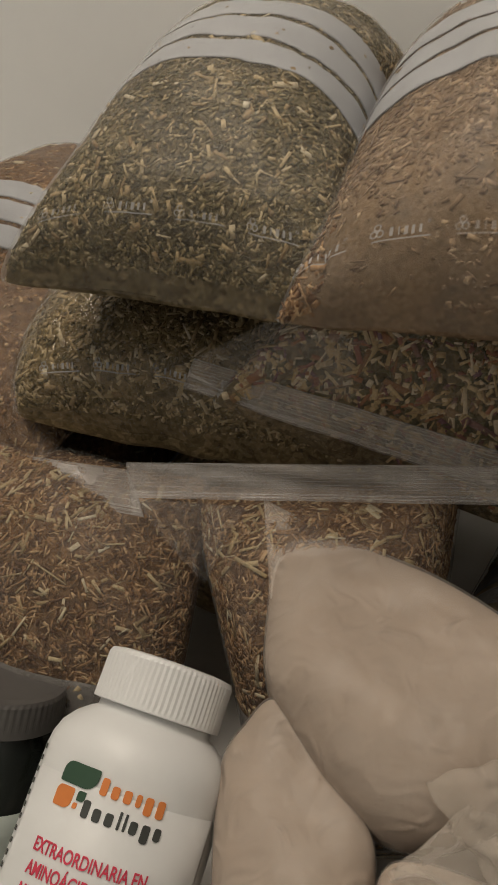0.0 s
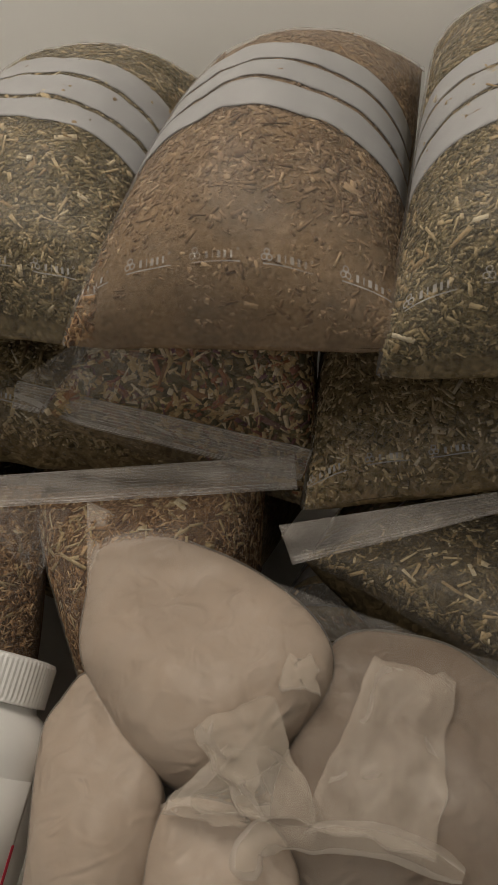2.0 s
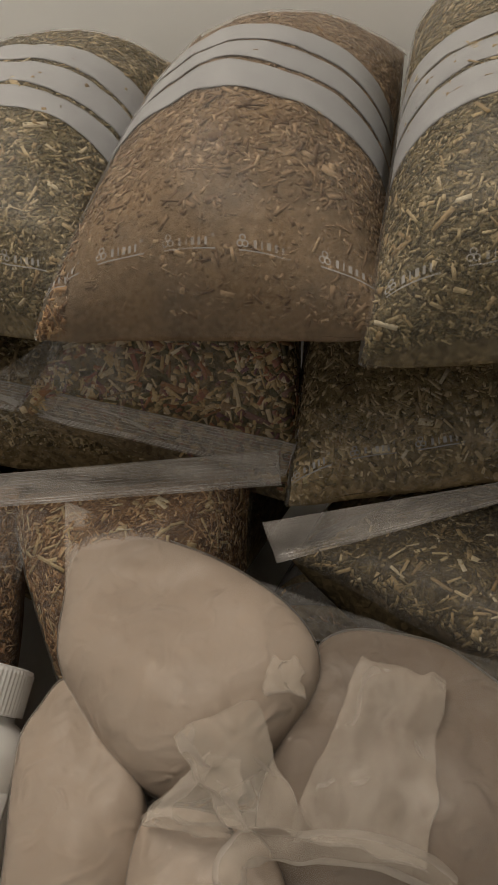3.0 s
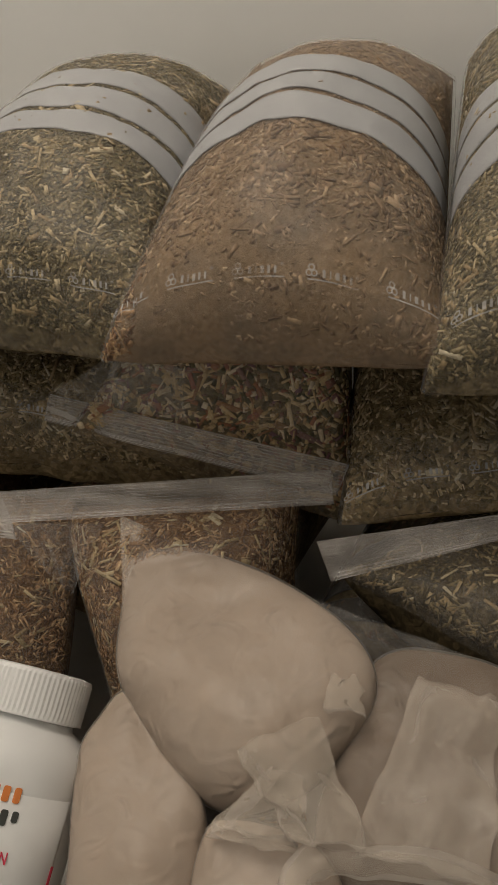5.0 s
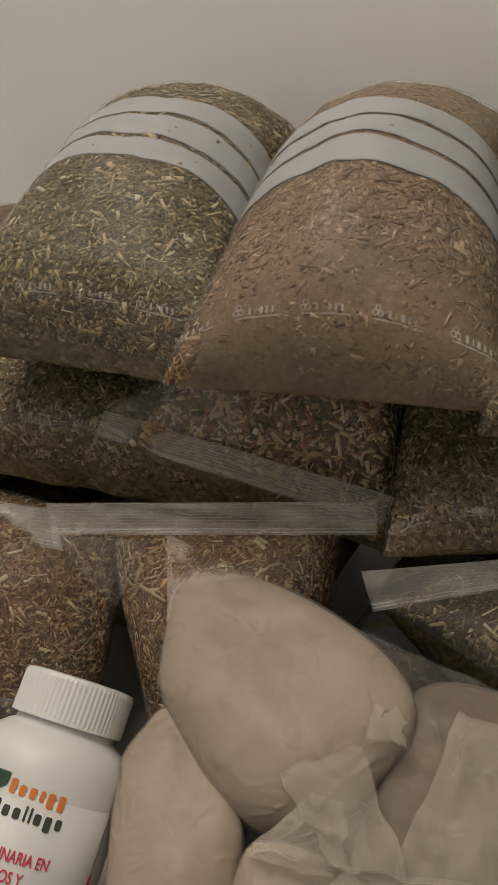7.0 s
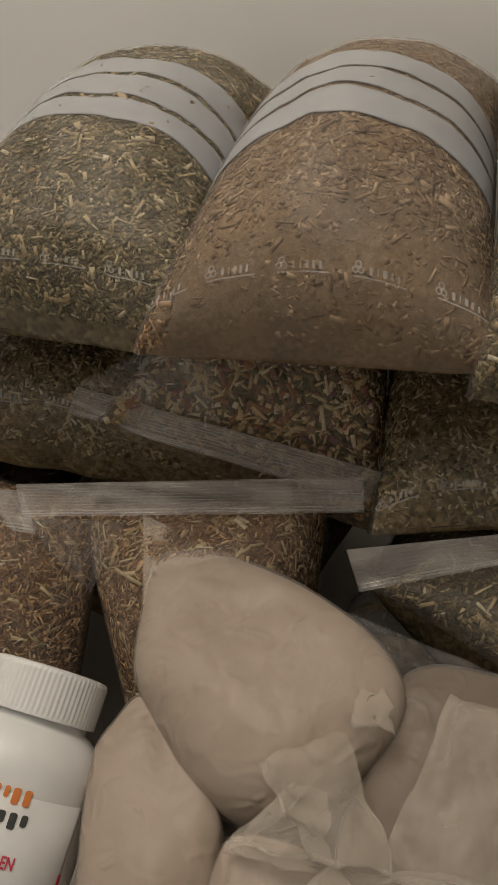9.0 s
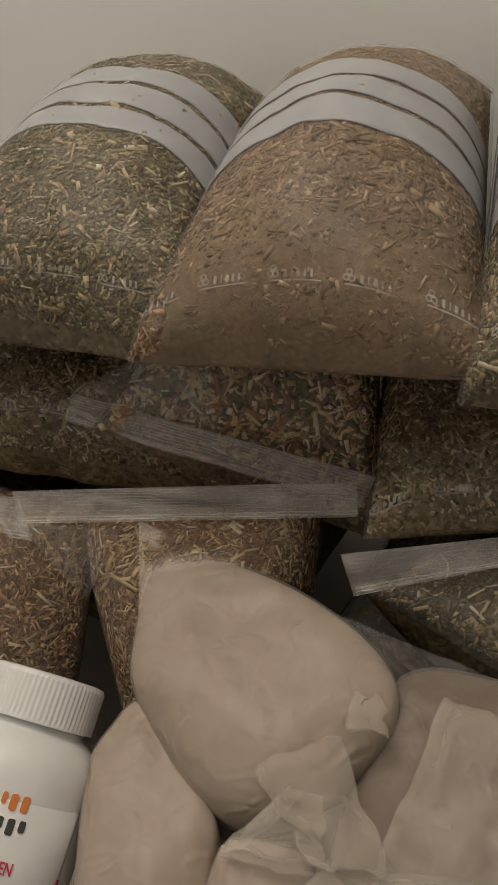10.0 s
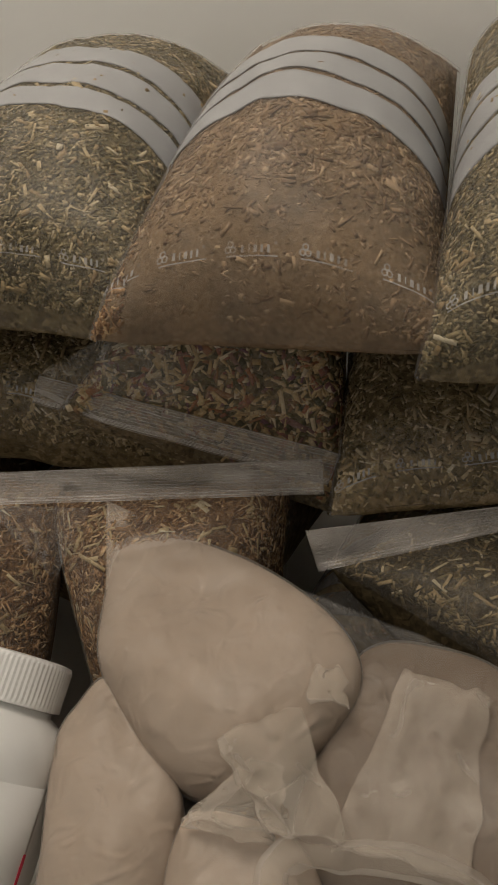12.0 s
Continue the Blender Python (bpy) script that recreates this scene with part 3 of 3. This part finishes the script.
# ---- bags at the side ----
side_a = Sack((-0.372, 0.542, 0.222), (1, 0.05, 0), (0, 1, 0.05), 0.19, 0.20, 0.055, 0.025, seed=61)
stuffed_bag("herb_bag", "clear bag of light brown herb with white stripes", side_a, RUST_FILL,
            mixture(RUST_CHIPS, STRAW_CHIPS, 65, 4500, 150), three(-0.90, -0.76, -0.58, -0.40))
side_b = Sack((-0.332, 0.470, 0.172), (1, 0.05, 0), (0, 1, 0.05), 0.2, 0.25, 0.06, 0.03, seed=71)
stuffed_bag("herb_bag", "clear bag of red-brown herb in the side stack", side_b, RUST_FILL, mixture(RUST_CHIPS, STRAW_CHIPS, 75, 4500, 100))
side_c = Sack((-0.33, 0.48, 0.09), (1, 0.05, 0), (0, 1, 0.05), 0.23, 0.26, 0.075, 0.088, seed=81)
stuffed_bag("herb_bag", "clear bag of brown herb under the side stack", side_c, RUST_FILL,
            mixture(RUST_CHIPS, STRAW_CHIPS, 85, 3500, 100), (), bag_marks(-0.9, 0.027, 0.1, 0.35, 3, side_c))

# ---- lowest row ----
low_a = Sack((-0.12, 0.50, 0.09), (1, 0, 0), (0, 1, 0), 0.19, 0.26, 0.08, 0.088, seed=91)
stuffed_bag("herb_bag", "clear bag of dark brown herb in deep shade", low_a, DARK_FILL, mixture(RUST_CHIPS, RUST_CHIPS, 95, 3000, 200))
# These white stripes take the darkened panel film, which paints in their shade.
low_b = Sack((0.10, 0.54, 0.078), (1, 0, 0), (0, 1, 0), 0.2, 0.26, 0.08, 0.088, seed=101)
stuffed_bag("herb_bag", "clear bag of dark herb with white stripes in shade", low_b, DARK_FILL,
            mixture(RUST_CHIPS, RUST_CHIPS, 105, 3000, 200), ((-0.97, -0.9), (-0.87, -0.8), (-0.77, -0.65)), band=SHADED_PANEL)

# ---- upright zip bags in front ----
UP = "upright zip bags"
zip_left = Sack((-0.214, 0.312, 0.090), (1, 0.1, 0.05), (0, 0.55, 0.8), 0.176, 0.18, 0.045, 0.045, edge=(2.4, 0.6), front=(2.2, 0.6), back=(2.2, 0.6), waist=(-0.08, 0.0), taper=-0.06, seed=111)
zl = stuffed_bag("zip_bag", "upright clear zip bag of rust-coloured chopped stalks", zip_left, RUST_FILL,
            mixture(RUST_CHIPS, STRAW_CHIPS, 115, 11000, 420, (0.0038, 0.0009), (0.0080, 0.0016)), ((-0.95, -0.24),), group=UP, band=SHADED_PANEL)
ZIP_L = ((-0.285, 0.350, 0.156), (-0.166, 0.350, 0.178), (-0.275, 0.337, 0.140), (-0.144, 0.334, 0.165))
zip_closure(zl, ZIP_L, 0.002, 0.002, 5)
zip_mid = Sack((-0.0468, 0.3582, 0.0835), (1, 0.43, 0.118), (0.139, 1, 1.5), 0.1015, 0.1990, 0.0627, 0.03, edge=(3.77, 0.696), front=(2.0, 0.5), waist=(0.0, 0.03), taper=-0.735, pinch=0.317, seed=121)
zm = stuffed_bag("zip_bag", "upright clear zip bag of rust-coloured cut stalks", zip_mid, RUST_FILL,
            mixture(RUST_CHIPS, STRAW_CHIPS, 125, 9000, 380, (0.0038, 0.0009), (0.0080, 0.0016)), ((-0.92, -0.12),), group=UP, band=SHADED_PANEL)
ZIP_M = ((-0.156, 0.338, 0.193), (0.018, 0.409, 0.203), (-0.149, 0.331, 0.178), (0.022, 0.402, 0.186))
zip_closure(zm, ZIP_M, 0.0, 0.002, 7)
part("flap", shell(ribbon((ZIP_M[2], (-0.095, 0.352, 0.177), (-0.128, 0.327, 0.162), (-0.103, 0.324, 0.146)), 0.003, 0.002, 8), 40, 16, 0.0004), CLEAR, zm, "loose clear film below the closure", shadow=False)
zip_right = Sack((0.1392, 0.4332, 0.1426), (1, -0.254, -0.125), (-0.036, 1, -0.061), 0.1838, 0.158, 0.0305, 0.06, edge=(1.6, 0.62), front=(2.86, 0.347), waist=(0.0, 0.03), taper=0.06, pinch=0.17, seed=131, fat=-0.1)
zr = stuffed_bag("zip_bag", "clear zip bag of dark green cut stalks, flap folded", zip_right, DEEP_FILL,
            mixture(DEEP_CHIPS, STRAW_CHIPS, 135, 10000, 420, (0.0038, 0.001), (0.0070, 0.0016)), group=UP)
ZIP_R = ((0.024, 0.372, 0.184), (0.150, 0.430, 0.203), (0.035, 0.363, 0.168), (0.148, 0.424, 0.196))
zip_closure(zr, ZIP_R, 0.003, 0.0015, 9)

# ---- powder bags ----
PB = "bags of powder"


def grown(outline, centre, by):
    return [tuple(c + (k - c) * by for k, c in zip(p, centre)) for p in outline]


def powder_bag(label, centre, outline, over, under, seed, power=(4.0, 0.5), crumple=0.0012, skin=1.012, tips=(), stuff=POWDER):
    e = thing("powder_bag", (centre[0], centre[1], centre[2] - under * 0.9), label, "bag", PB)
    lump("powder", centre, outline, over, under, stuff, e, "", power, crumple, seed)
    big = grown(outline, centre, skin)
    for k, p in tips:
        big[k] = p
    lump("film", centre, big, over + 0.0022, under + 0.001, FILM_MILKY, e, "milky crumpled polythene film", power, crumple, seed, shadow=False)
    return e


main = powder_bag("clear knotted bag of pale beige powder", (0.008, 0.299, 0.149),
    [(-0.072, 0.344, 0.163), (-0.053, 0.356, 0.167), (-0.022, 0.357, 0.167), (0.010, 0.353, 0.166), (0.040, 0.344, 0.164), (0.060, 0.334, 0.161), (0.072, 0.322, 0.157), (0.075, 0.307, 0.152), (0.068, 0.288, 0.146), (0.055, 0.269, 0.141), (0.037, 0.256, 0.136), (0.016, 0.253, 0.135), (-0.006, 0.260, 0.137), (-0.031, 0.274, 0.142), (-0.049, 0.288, 0.145), (-0.061, 0.312, 0.153)],
    0.018, 0.04, 1)
part("film_corner", shell(ribbon(((-0.0885, 0.359, 0.178), (-0.0865, 0.360, 0.178), (-0.062, 0.316, 0.160), (-0.030, 0.357, 0.171)), 0.001, 0.0005, 33), 30, 20, 0.0004), TWIST, main, "empty film corner above the powder", shadow=False)
powder_bag("narrow clear bag of pale powder beside the bottle", (-0.008, 0.240, 0.113),
    [(-0.043, 0.282, 0.136), (-0.027, 0.275, 0.133), (-0.006, 0.264, 0.127), (0.012, 0.256, 0.123), (0.022, 0.243, 0.116), (0.030, 0.209, 0.099), (0.022, 0.178, 0.084), (-0.014, 0.181, 0.085), (-0.034, 0.215, 0.103), (-0.052, 0.252, 0.119), (-0.050, 0.270, 0.128)],
    0.016, 0.09, 5)
rb = powder_bag("clear bag of pale powder with loose film folds", (0.116, 0.302, 0.136),
    [(0.067, 0.335, 0.147), (0.079, 0.345, 0.151), (0.098, 0.349, 0.152), (0.119, 0.350, 0.152), (0.136, 0.344, 0.151), (0.160, 0.331, 0.146), (0.180, 0.300, 0.135), (0.178, 0.255, 0.120), (0.140, 0.235, 0.112), (0.084, 0.235, 0.112), (0.066, 0.262, 0.121), (0.064, 0.290, 0.130), (0.064, 0.317, 0.140)],
    0.018, 0.11, 9, crumple=0.0016, stuff=SHADED_POWDER)
part("film_sheet", shell(ribbon(((0.020, 0.360, 0.157), (0.150, 0.348, 0.154), (0.060, 0.337, 0.152), (0.150, 0.338, 0.152)), 0.0, 0.002, 31), 40, 16, 0.0004), CLEAR, rb, "loose grey sheet of clear film", shadow=False)
lb = powder_bag("clear bag of pale powder under the knotted one", (0.057, 0.224, 0.116),
    [(0.025, 0.240, 0.125), (0.036, 0.247, 0.129), (0.057, 0.250, 0.130), (0.075, 0.248, 0.129), (0.090, 0.236, 0.123), (0.090, 0.215, 0.112), (0.041, 0.195, 0.103), (0.028, 0.217, 0.114)],
    0.014, 0.09, 13)


def folded_sheet(name, parent, corners, bow, wave, seed, label, n=44, m=30, thick=0.0006):
    """A crumpled scrap of film with an uneven rim."""
    flat = ribbon(corners, bow, 0.0, seed)
    a, b, c, d = (np.array(k, float) for k in corners)
    across, down = unit(b - a), unit(a - c)
    nrm = unit(np.cross(b - a, a - c))

    def fn(p, q, off=0.0):
        crease = 1 - np.abs(vnoise(p * 1.9 + q, q * 1.7 - p * 0.6, seed)) * 2
        lift = wave * (crease + 0.7 * vnoise(p * 3.1, q * 3.7, seed + 2) + 0.3 * vnoise(p * 7, q * 8, seed + 5))
        shift = 0.0022 * vnoise(p * 2.3 + 7, q * 2.9, seed + 8)
        shift2 = 0.0022 * vnoise(p * 2.7, q * 2.1 + 5, seed + 9)
        return flat(p, q, off) + lift[..., None] * nrm + shift[..., None] * across + shift2[..., None] * down
    return part(name, shell(fn, n, m, thick), TWIST, parent, label)


folded_sheet("knot_tail", main, ((0.031, 0.262, 0.156), (0.060, 0.282, 0.166), (0.065, 0.238, 0.147), (0.096, 0.246, 0.150)), 0.007, 0.0008, 21, "twisted tail of milky film")
folded_sheet("knot_fold", main, ((0.046, 0.262, 0.152), (0.060, 0.262, 0.154), (0.030, 0.233, 0.139), (0.070, 0.241, 0.146)), 0.005, 0.0008, 22, "crumpled fold of milky film")
folded_sheet("film_tab", main, ((0.057, 0.304, 0.170), (0.069, 0.308, 0.169), (0.061, 0.288, 0.166), (0.076, 0.294, 0.163)), 0.001, 0.0004, 23, "small square tab of film", 12, 10)
folded_sheet("film_edge", lb, ((0.029, 0.237, 0.140), (0.066, 0.243, 0.144), (0.030, 0.232, 0.137), (0.068, 0.239, 0.141)), 0.003, 0.001, 24, "pale folded edge of film", 30, 8)
folded_sheet("film_fold", rb, ((0.092, 0.324, 0.164), (0.128, 0.322, 0.164), (0.088, 0.246, 0.143), (0.140, 0.252, 0.145)), 0.003, 0.0014, 25, "loose fold of milky film")


def tube(points, radius, wob, seed, n=60, m=14):
    pts = np.array(points, float)
    th = np.linspace(0, len(pts) - 1.0001, n)
    i = np.floor(th).astype(int)
    f = (th - i)[:, None]
    g = lambda k: pts[np.clip(i + k, 0, len(pts) - 1)]
    c = 0.5 * (2 * g(0) + (g(1) - g(-1)) * f + (2 * g(-1) - 5 * g(0) + 4 * g(1) - g(2)) * f ** 2 + (3 * g(0) - g(-1) - 3 * g(1) + g(2)) * f ** 3)
    t = unit(np.gradient(c, axis=0))
    a = unit(np.cross(t, (0.1, 0.2, 1.0)))
    b = np.cross(t, a)
    ang = np.linspace(0, 2 * np.pi, m, endpoint=False)
    s = np.linspace(0, 9, n)[:, None]
    r = radius * (1 + wob * vnoise(s + 0 * ang, ang[None] * 1.2 + 0 * s, seed))
    r = r * np.clip(np.sin(np.linspace(0.15, np.pi - 0.15, n)) * 3, 0.2, 1)[:, None]
    v = c[:, None] + r[..., None] * (np.cos(ang)[None, :, None] * a[:, None] + np.sin(ang)[None, :, None] * b[:, None])
    q = grid_quads(n, m)
    wrap = np.stack([np.arange(n - 1) * m + m - 1, np.arange(1, n) * m + m - 1, np.arange(1, n) * m, np.arange(n - 1) * m], 1)
    return smooth(np_mesh("tube", v.reshape(-1, 3), np.concatenate([q, wrap])))


part("film_roll", tube([(0.075, 0.222, 0.136), (0.072, 0.231, 0.141), (0.077, 0.237, 0.144), (0.089, 0.242, 0.146), (0.103, 0.246, 0.147), (0.123, 0.250, 0.148), (0.150, 0.250, 0.146)], 0.006, 0.35, 3), TWIST, lb, "rolled twist of milky film")


# ---- bottle and jar ----
def axis_pose(foot, axis, front):
    z = Vector(axis).normalized()
    y = -(Vector(front) - z * Vector(front).dot(z)).normalized()
    x = y.cross(z)
    return Matrix.Translation(foot) @ Matrix((x, y, z)).transposed().to_4x4()


WHITE_PLASTIC = plain("white_bottle_plastic", (0.76, 0.77, 0.77), 0.38, 0.01, 30.0, 0.05)
LABEL_WHITE = plain("white_label", (0.76, 0.77, 0.77), 0.42, 0.01, 40.0, 0.05)
ORANGE = plain("orange_ink", (0.75, 0.24, 0.06), 0.5, 0.03)
GREEN_INK = plain("dark_green_ink", (0.035, 0.085, 0.05), 0.5, 0.03)
GREY_INK = plain("dark_grey_ink", (0.06, 0.065, 0.06), 0.5, 0.03)
RED_INK = plain("red_ink", (0.68, 0.05, 0.10), 0.5, 0.03)
RADIUS = 0.0402


def local_part(name, me, material, parent, label=""):
    """A part whose vertices are in the thing's own space."""
    if isinstance(me, bmesh.types.BMesh):
        bm, me = me, bpy.data.meshes.new(name)
        bm.to_mesh(me)
        bm.free()
    me.materials.append(material)
    ob = new(name, me)
    ob.parent = parent
    return tagged(ob, label)


def wrapped(me, x, z, radius, turn=0.0):
    """Bend a flat mesh in x, y round the bottle, its centre at angle x / radius from the front."""
    for v in me.vertices:
        a = (x + v.co.x) / radius
        v.co = (radius + v.co.z) * math.sin(a), -(radius + v.co.z) * math.cos(a), z + v.co.y
    return me


def flat_poly(points, lift=0.0004, cuts=3):
    bm = bmesh.new()
    f = bm.faces.new([bm.verts.new((x, y, lift)) for x, y in points])
    r = bmesh.ops.extrude_face_region(bm, geom=[f])
    for v in r["geom"]:
        if isinstance(v, bmesh.types.BMVert):
            v.co.z -= lift * 0.8
    bmesh.ops.recalc_face_normals(bm, faces=bm.faces)
    bmesh.ops.triangulate(bm, faces=bm.faces)
    long = [e for e in bm.edges if e.calc_length() > 0.0025]
    while long and cuts:
        bmesh.ops.subdivide_edges(bm, edges=long, cuts=1, use_grid_fill=True)
        bmesh.ops.triangulate(bm, faces=bm.faces)
        long = [e for e in bm.edges if e.calc_length() > 0.0025]
        cuts -= 1
    me = bpy.data.meshes.new("shape")
    bm.to_mesh(me)
    bm.free()
    return me


def lettering(text, size, lift=0.0004):
    cu = bpy.data.curves.new("text", "FONT")
    cu.body, cu.size, cu.align_x, cu.extrude, cu.offset = text, size, "LEFT", 0.00015, size * 0.012
    ob = new("text_source", cu)
    bpy.context.view_layer.update()
    me = bpy.data.meshes.new_from_object(ob.evaluated_get(bpy.context.evaluated_depsgraph_get()))
    bpy.data.objects.remove(ob)
    bpy.data.curves.remove(cu)
    for v in me.vertices:
        v.co.z += lift
    return me


def round_rect(x0, y0, x1, y1, radii):
    """radii: lower left, lower right, upper right, upper left."""
    pts = []
    for (cx, cy, sx, sy, a0), r in zip(((x0, y0, 1, 1, 180), (x1, y0, -1, 1, 270), (x1, y1, -1, -1, 0), (x0, y1, 1, -1, 90)), radii):
        for k in range(7):
            a = radians(a0 + 15 * k)
            pts.append((cx + sx * r + r * math.cos(a), cy + sy * r + r * math.sin(a)))
    return pts


AXIS = Vector((-0.0962, 0.8131, 0.5741))
CAP = Vector((-0.0890, 0.2665, 0.1340))
bottle = thing("supplement_bottle", (0, 0, 0), "white plastic supplement bottle with ribbed cap and printed label", "bottle")
bottle.matrix_world = axis_pose(CAP - AXIS * 0.148, AXIS, (0.357, -0.519, 0.777))
local_part("body", lathe([(0.035, 0.0), (0.0385, 0.003), (RADIUS, 0.009), (RADIUS, 0.1130), (0.0396, 0.1185), (0.0376, 0.1240), (0.0335, 0.1290), (0.0290, 0.1325), (0.0255, 0.1345), (0.0247, 0.145)]), WHITE_PLASTIC, bottle)
local_part("cap", lathe([(0.0265, 0.1370), (0.0288, 0.1374), (0.0288, 0.1400), (0.0288, 0.1570), (0.0278, 0.1590), (0.0245, 0.1597)], 144, 72, 0.0003, (0.1398, 0.1573)), WHITE_PLASTIC, bottle, "ribbed white screw cap")
label = local_part("label", shell(lambda p, q, o: np.stack([(RADIUS + 0.0002 + o) * np.sin(p * 1.15), -(RADIUS + 0.0002 + o) * np.cos(p * 1.15), 0.056 + q * 0.050], -1), 48, 4, 0.0002), LABEL_WHITE, bottle, "smooth white paper label")


def ink(name, me, material, x, z, note=""):
    for v in me.vertices:
        v.co.x, v.co.y = v.co.x * 0.84, v.co.y * 0.84
    local_part(name, wrapped(me, x * 0.84 + 0.0040, 0.1040 + 0.84 * (z - 0.094), RADIUS + 0.0003), material, label, note)


def fitted(me, width):
    xs = [v.co.x for v in me.vertices]
    k = width / (max(xs) - min(xs))
    for v in me.vertices:
        v.co.x = (v.co.x - min(xs)) * k
    return me


ink("emblem", flat_poly(round_rect(-0.0080, -0.0045, 0.0120, 0.0050, (0.001, 0.006, 0.001, 0.005))), GREEN_INK, -0.0285, 0.0985, "dark green rounded emblem leaf")
ink("emblem", flat_poly(round_rect(-0.0080, -0.0050, 0.0022, 0.0042, (0.001, 0.004, 0.001, 0.003))), ORANGE, -0.0285, 0.0885, "orange rounded emblem leaf")
ink("emblem", flat_poly(round_rect(-0.0018, -0.0022, 0.0024, 0.0022, (0.0004, 0.0018, 0.0004, 0.0015))), GREEN_INK, -0.0225, 0.0905, "small green emblem leaf")
ink("emblem", flat_poly(round_rect(-0.001, -0.0013, 0.0013, 0.0013, (0.0003, 0.001, 0.0003, 0.001))), ORANGE, -0.0242, 0.0860, "small orange emblem leaf")


def word_bars(x, z, bars, material):
    """A row of plain bars, one for each letter of a word."""
    for wide, high, low in bars:
        ink("brand_bar", flat_poly(round_rect(0, low, wide * 0.8, high, (min(0.0012, wide * 0.35),) * 4)), material, x, z)
        x += wide + 0.0012


word_bars(-0.0147, 0.0940, ((0.0044, 0.0075, 0), (0.0046, 0.0055, 0), (0.0046, 0.0055, 0), (0.0032, 0.0055, 0), (0.0048, 0.0055, -0.0022), (0.0046, 0.0055, -0.0022)), ORANGE)
word_bars(-0.0199, 0.0827, ((0.0044, 0.0075, 0), (0.0048, 0.0055, 0), (0.0048, 0.0055, 0), (0.0016, 0.0078, 0), (0.0016, 0.0075, 0), (0.0046, 0.0055, 0), (0.0048, 0.0055, -0.0022), (0.0042, 0.0055, 0)), GREY_INK)
for k, (words, wide) in enumerate((("EXTRAORDINARIA EN", 0.0566), ("AMINO\u00c1CIDOS Y", 0.046), ("MINERALES", 0.030))):
    ink("lettering", fitted(lettering(words, 0.0083), wide), RED_INK, -0.0377, 0.0630 - 0.0097 * k, "red printed capitals")
for k in range(16):
    ink("small_print_bar", flat_poly(round_rect(-0.0015, -0.0012, 0.0015, 0.0012, (0.0003,) * 4)), GREY_INK, -0.0625, 0.104 - 0.0055 * k)
ink("edge_bar", flat_poly(round_rect(-0.001, -0.02, 0.001, 0.014, (0.0003,) * 4)), RED_INK, 0.0495, 0.05)

JAR_DARK = plain("dark_jar_glass", (0.012, 0.016, 0.014), 0.15, 0.05)
JAR_LID = plain("grey_jar_lid", (0.10, 0.095, 0.09), 0.5, 0.04)
JAR_LABEL = plain("pale_jar_label", (0.50, 0.56, 0.52), 0.5, 0.04)
TEAL = plain("teal_ink", (0.01, 0.16, 0.13), 0.5, 0.03)
jar = thing("jar", (0, 0, 0), "dark jar with grey lid and pale label", "jar")
JAR_AXIS = Vector((-0.05, 0.50, 0.86)).normalized()
jar.matrix_world = axis_pose(Vector((-0.186, 0.258, 0.098)) - JAR_AXIS * 0.095, JAR_AXIS, (0.40, -0.45, 0.75))
local_part("body", lathe([(0.030, 0.0), (0.0335, 0.003), (0.0335, 0.066), (0.031, 0.073), (0.029, 0.076), (0.029, 0.085)]), JAR_DARK, jar)
local_part("lid", lathe([(0.031, 0.0775), (0.0335, 0.078), (0.0335, 0.080), (0.0335, 0.0935), (0.0322, 0.0955), (0.028, 0.096)], 120, 60, 0.0004, (0.0802, 0.0937)), JAR_LID, jar, "grey plastic screw lid")
jar_label = local_part("label", shell(lambda p, q, o: np.stack([(0.0337 + o) * np.sin(p * 1.3), -(0.0337 + o) * np.cos(p * 1.3), 0.022 + q * 0.018], -1), 40, 4, 0.0002), JAR_LABEL, jar)
local_part("lettering", wrapped(lettering("ic", 0.014), 0.004, 0.026, 0.0340), TEAL, jar_label, "teal italic letters")
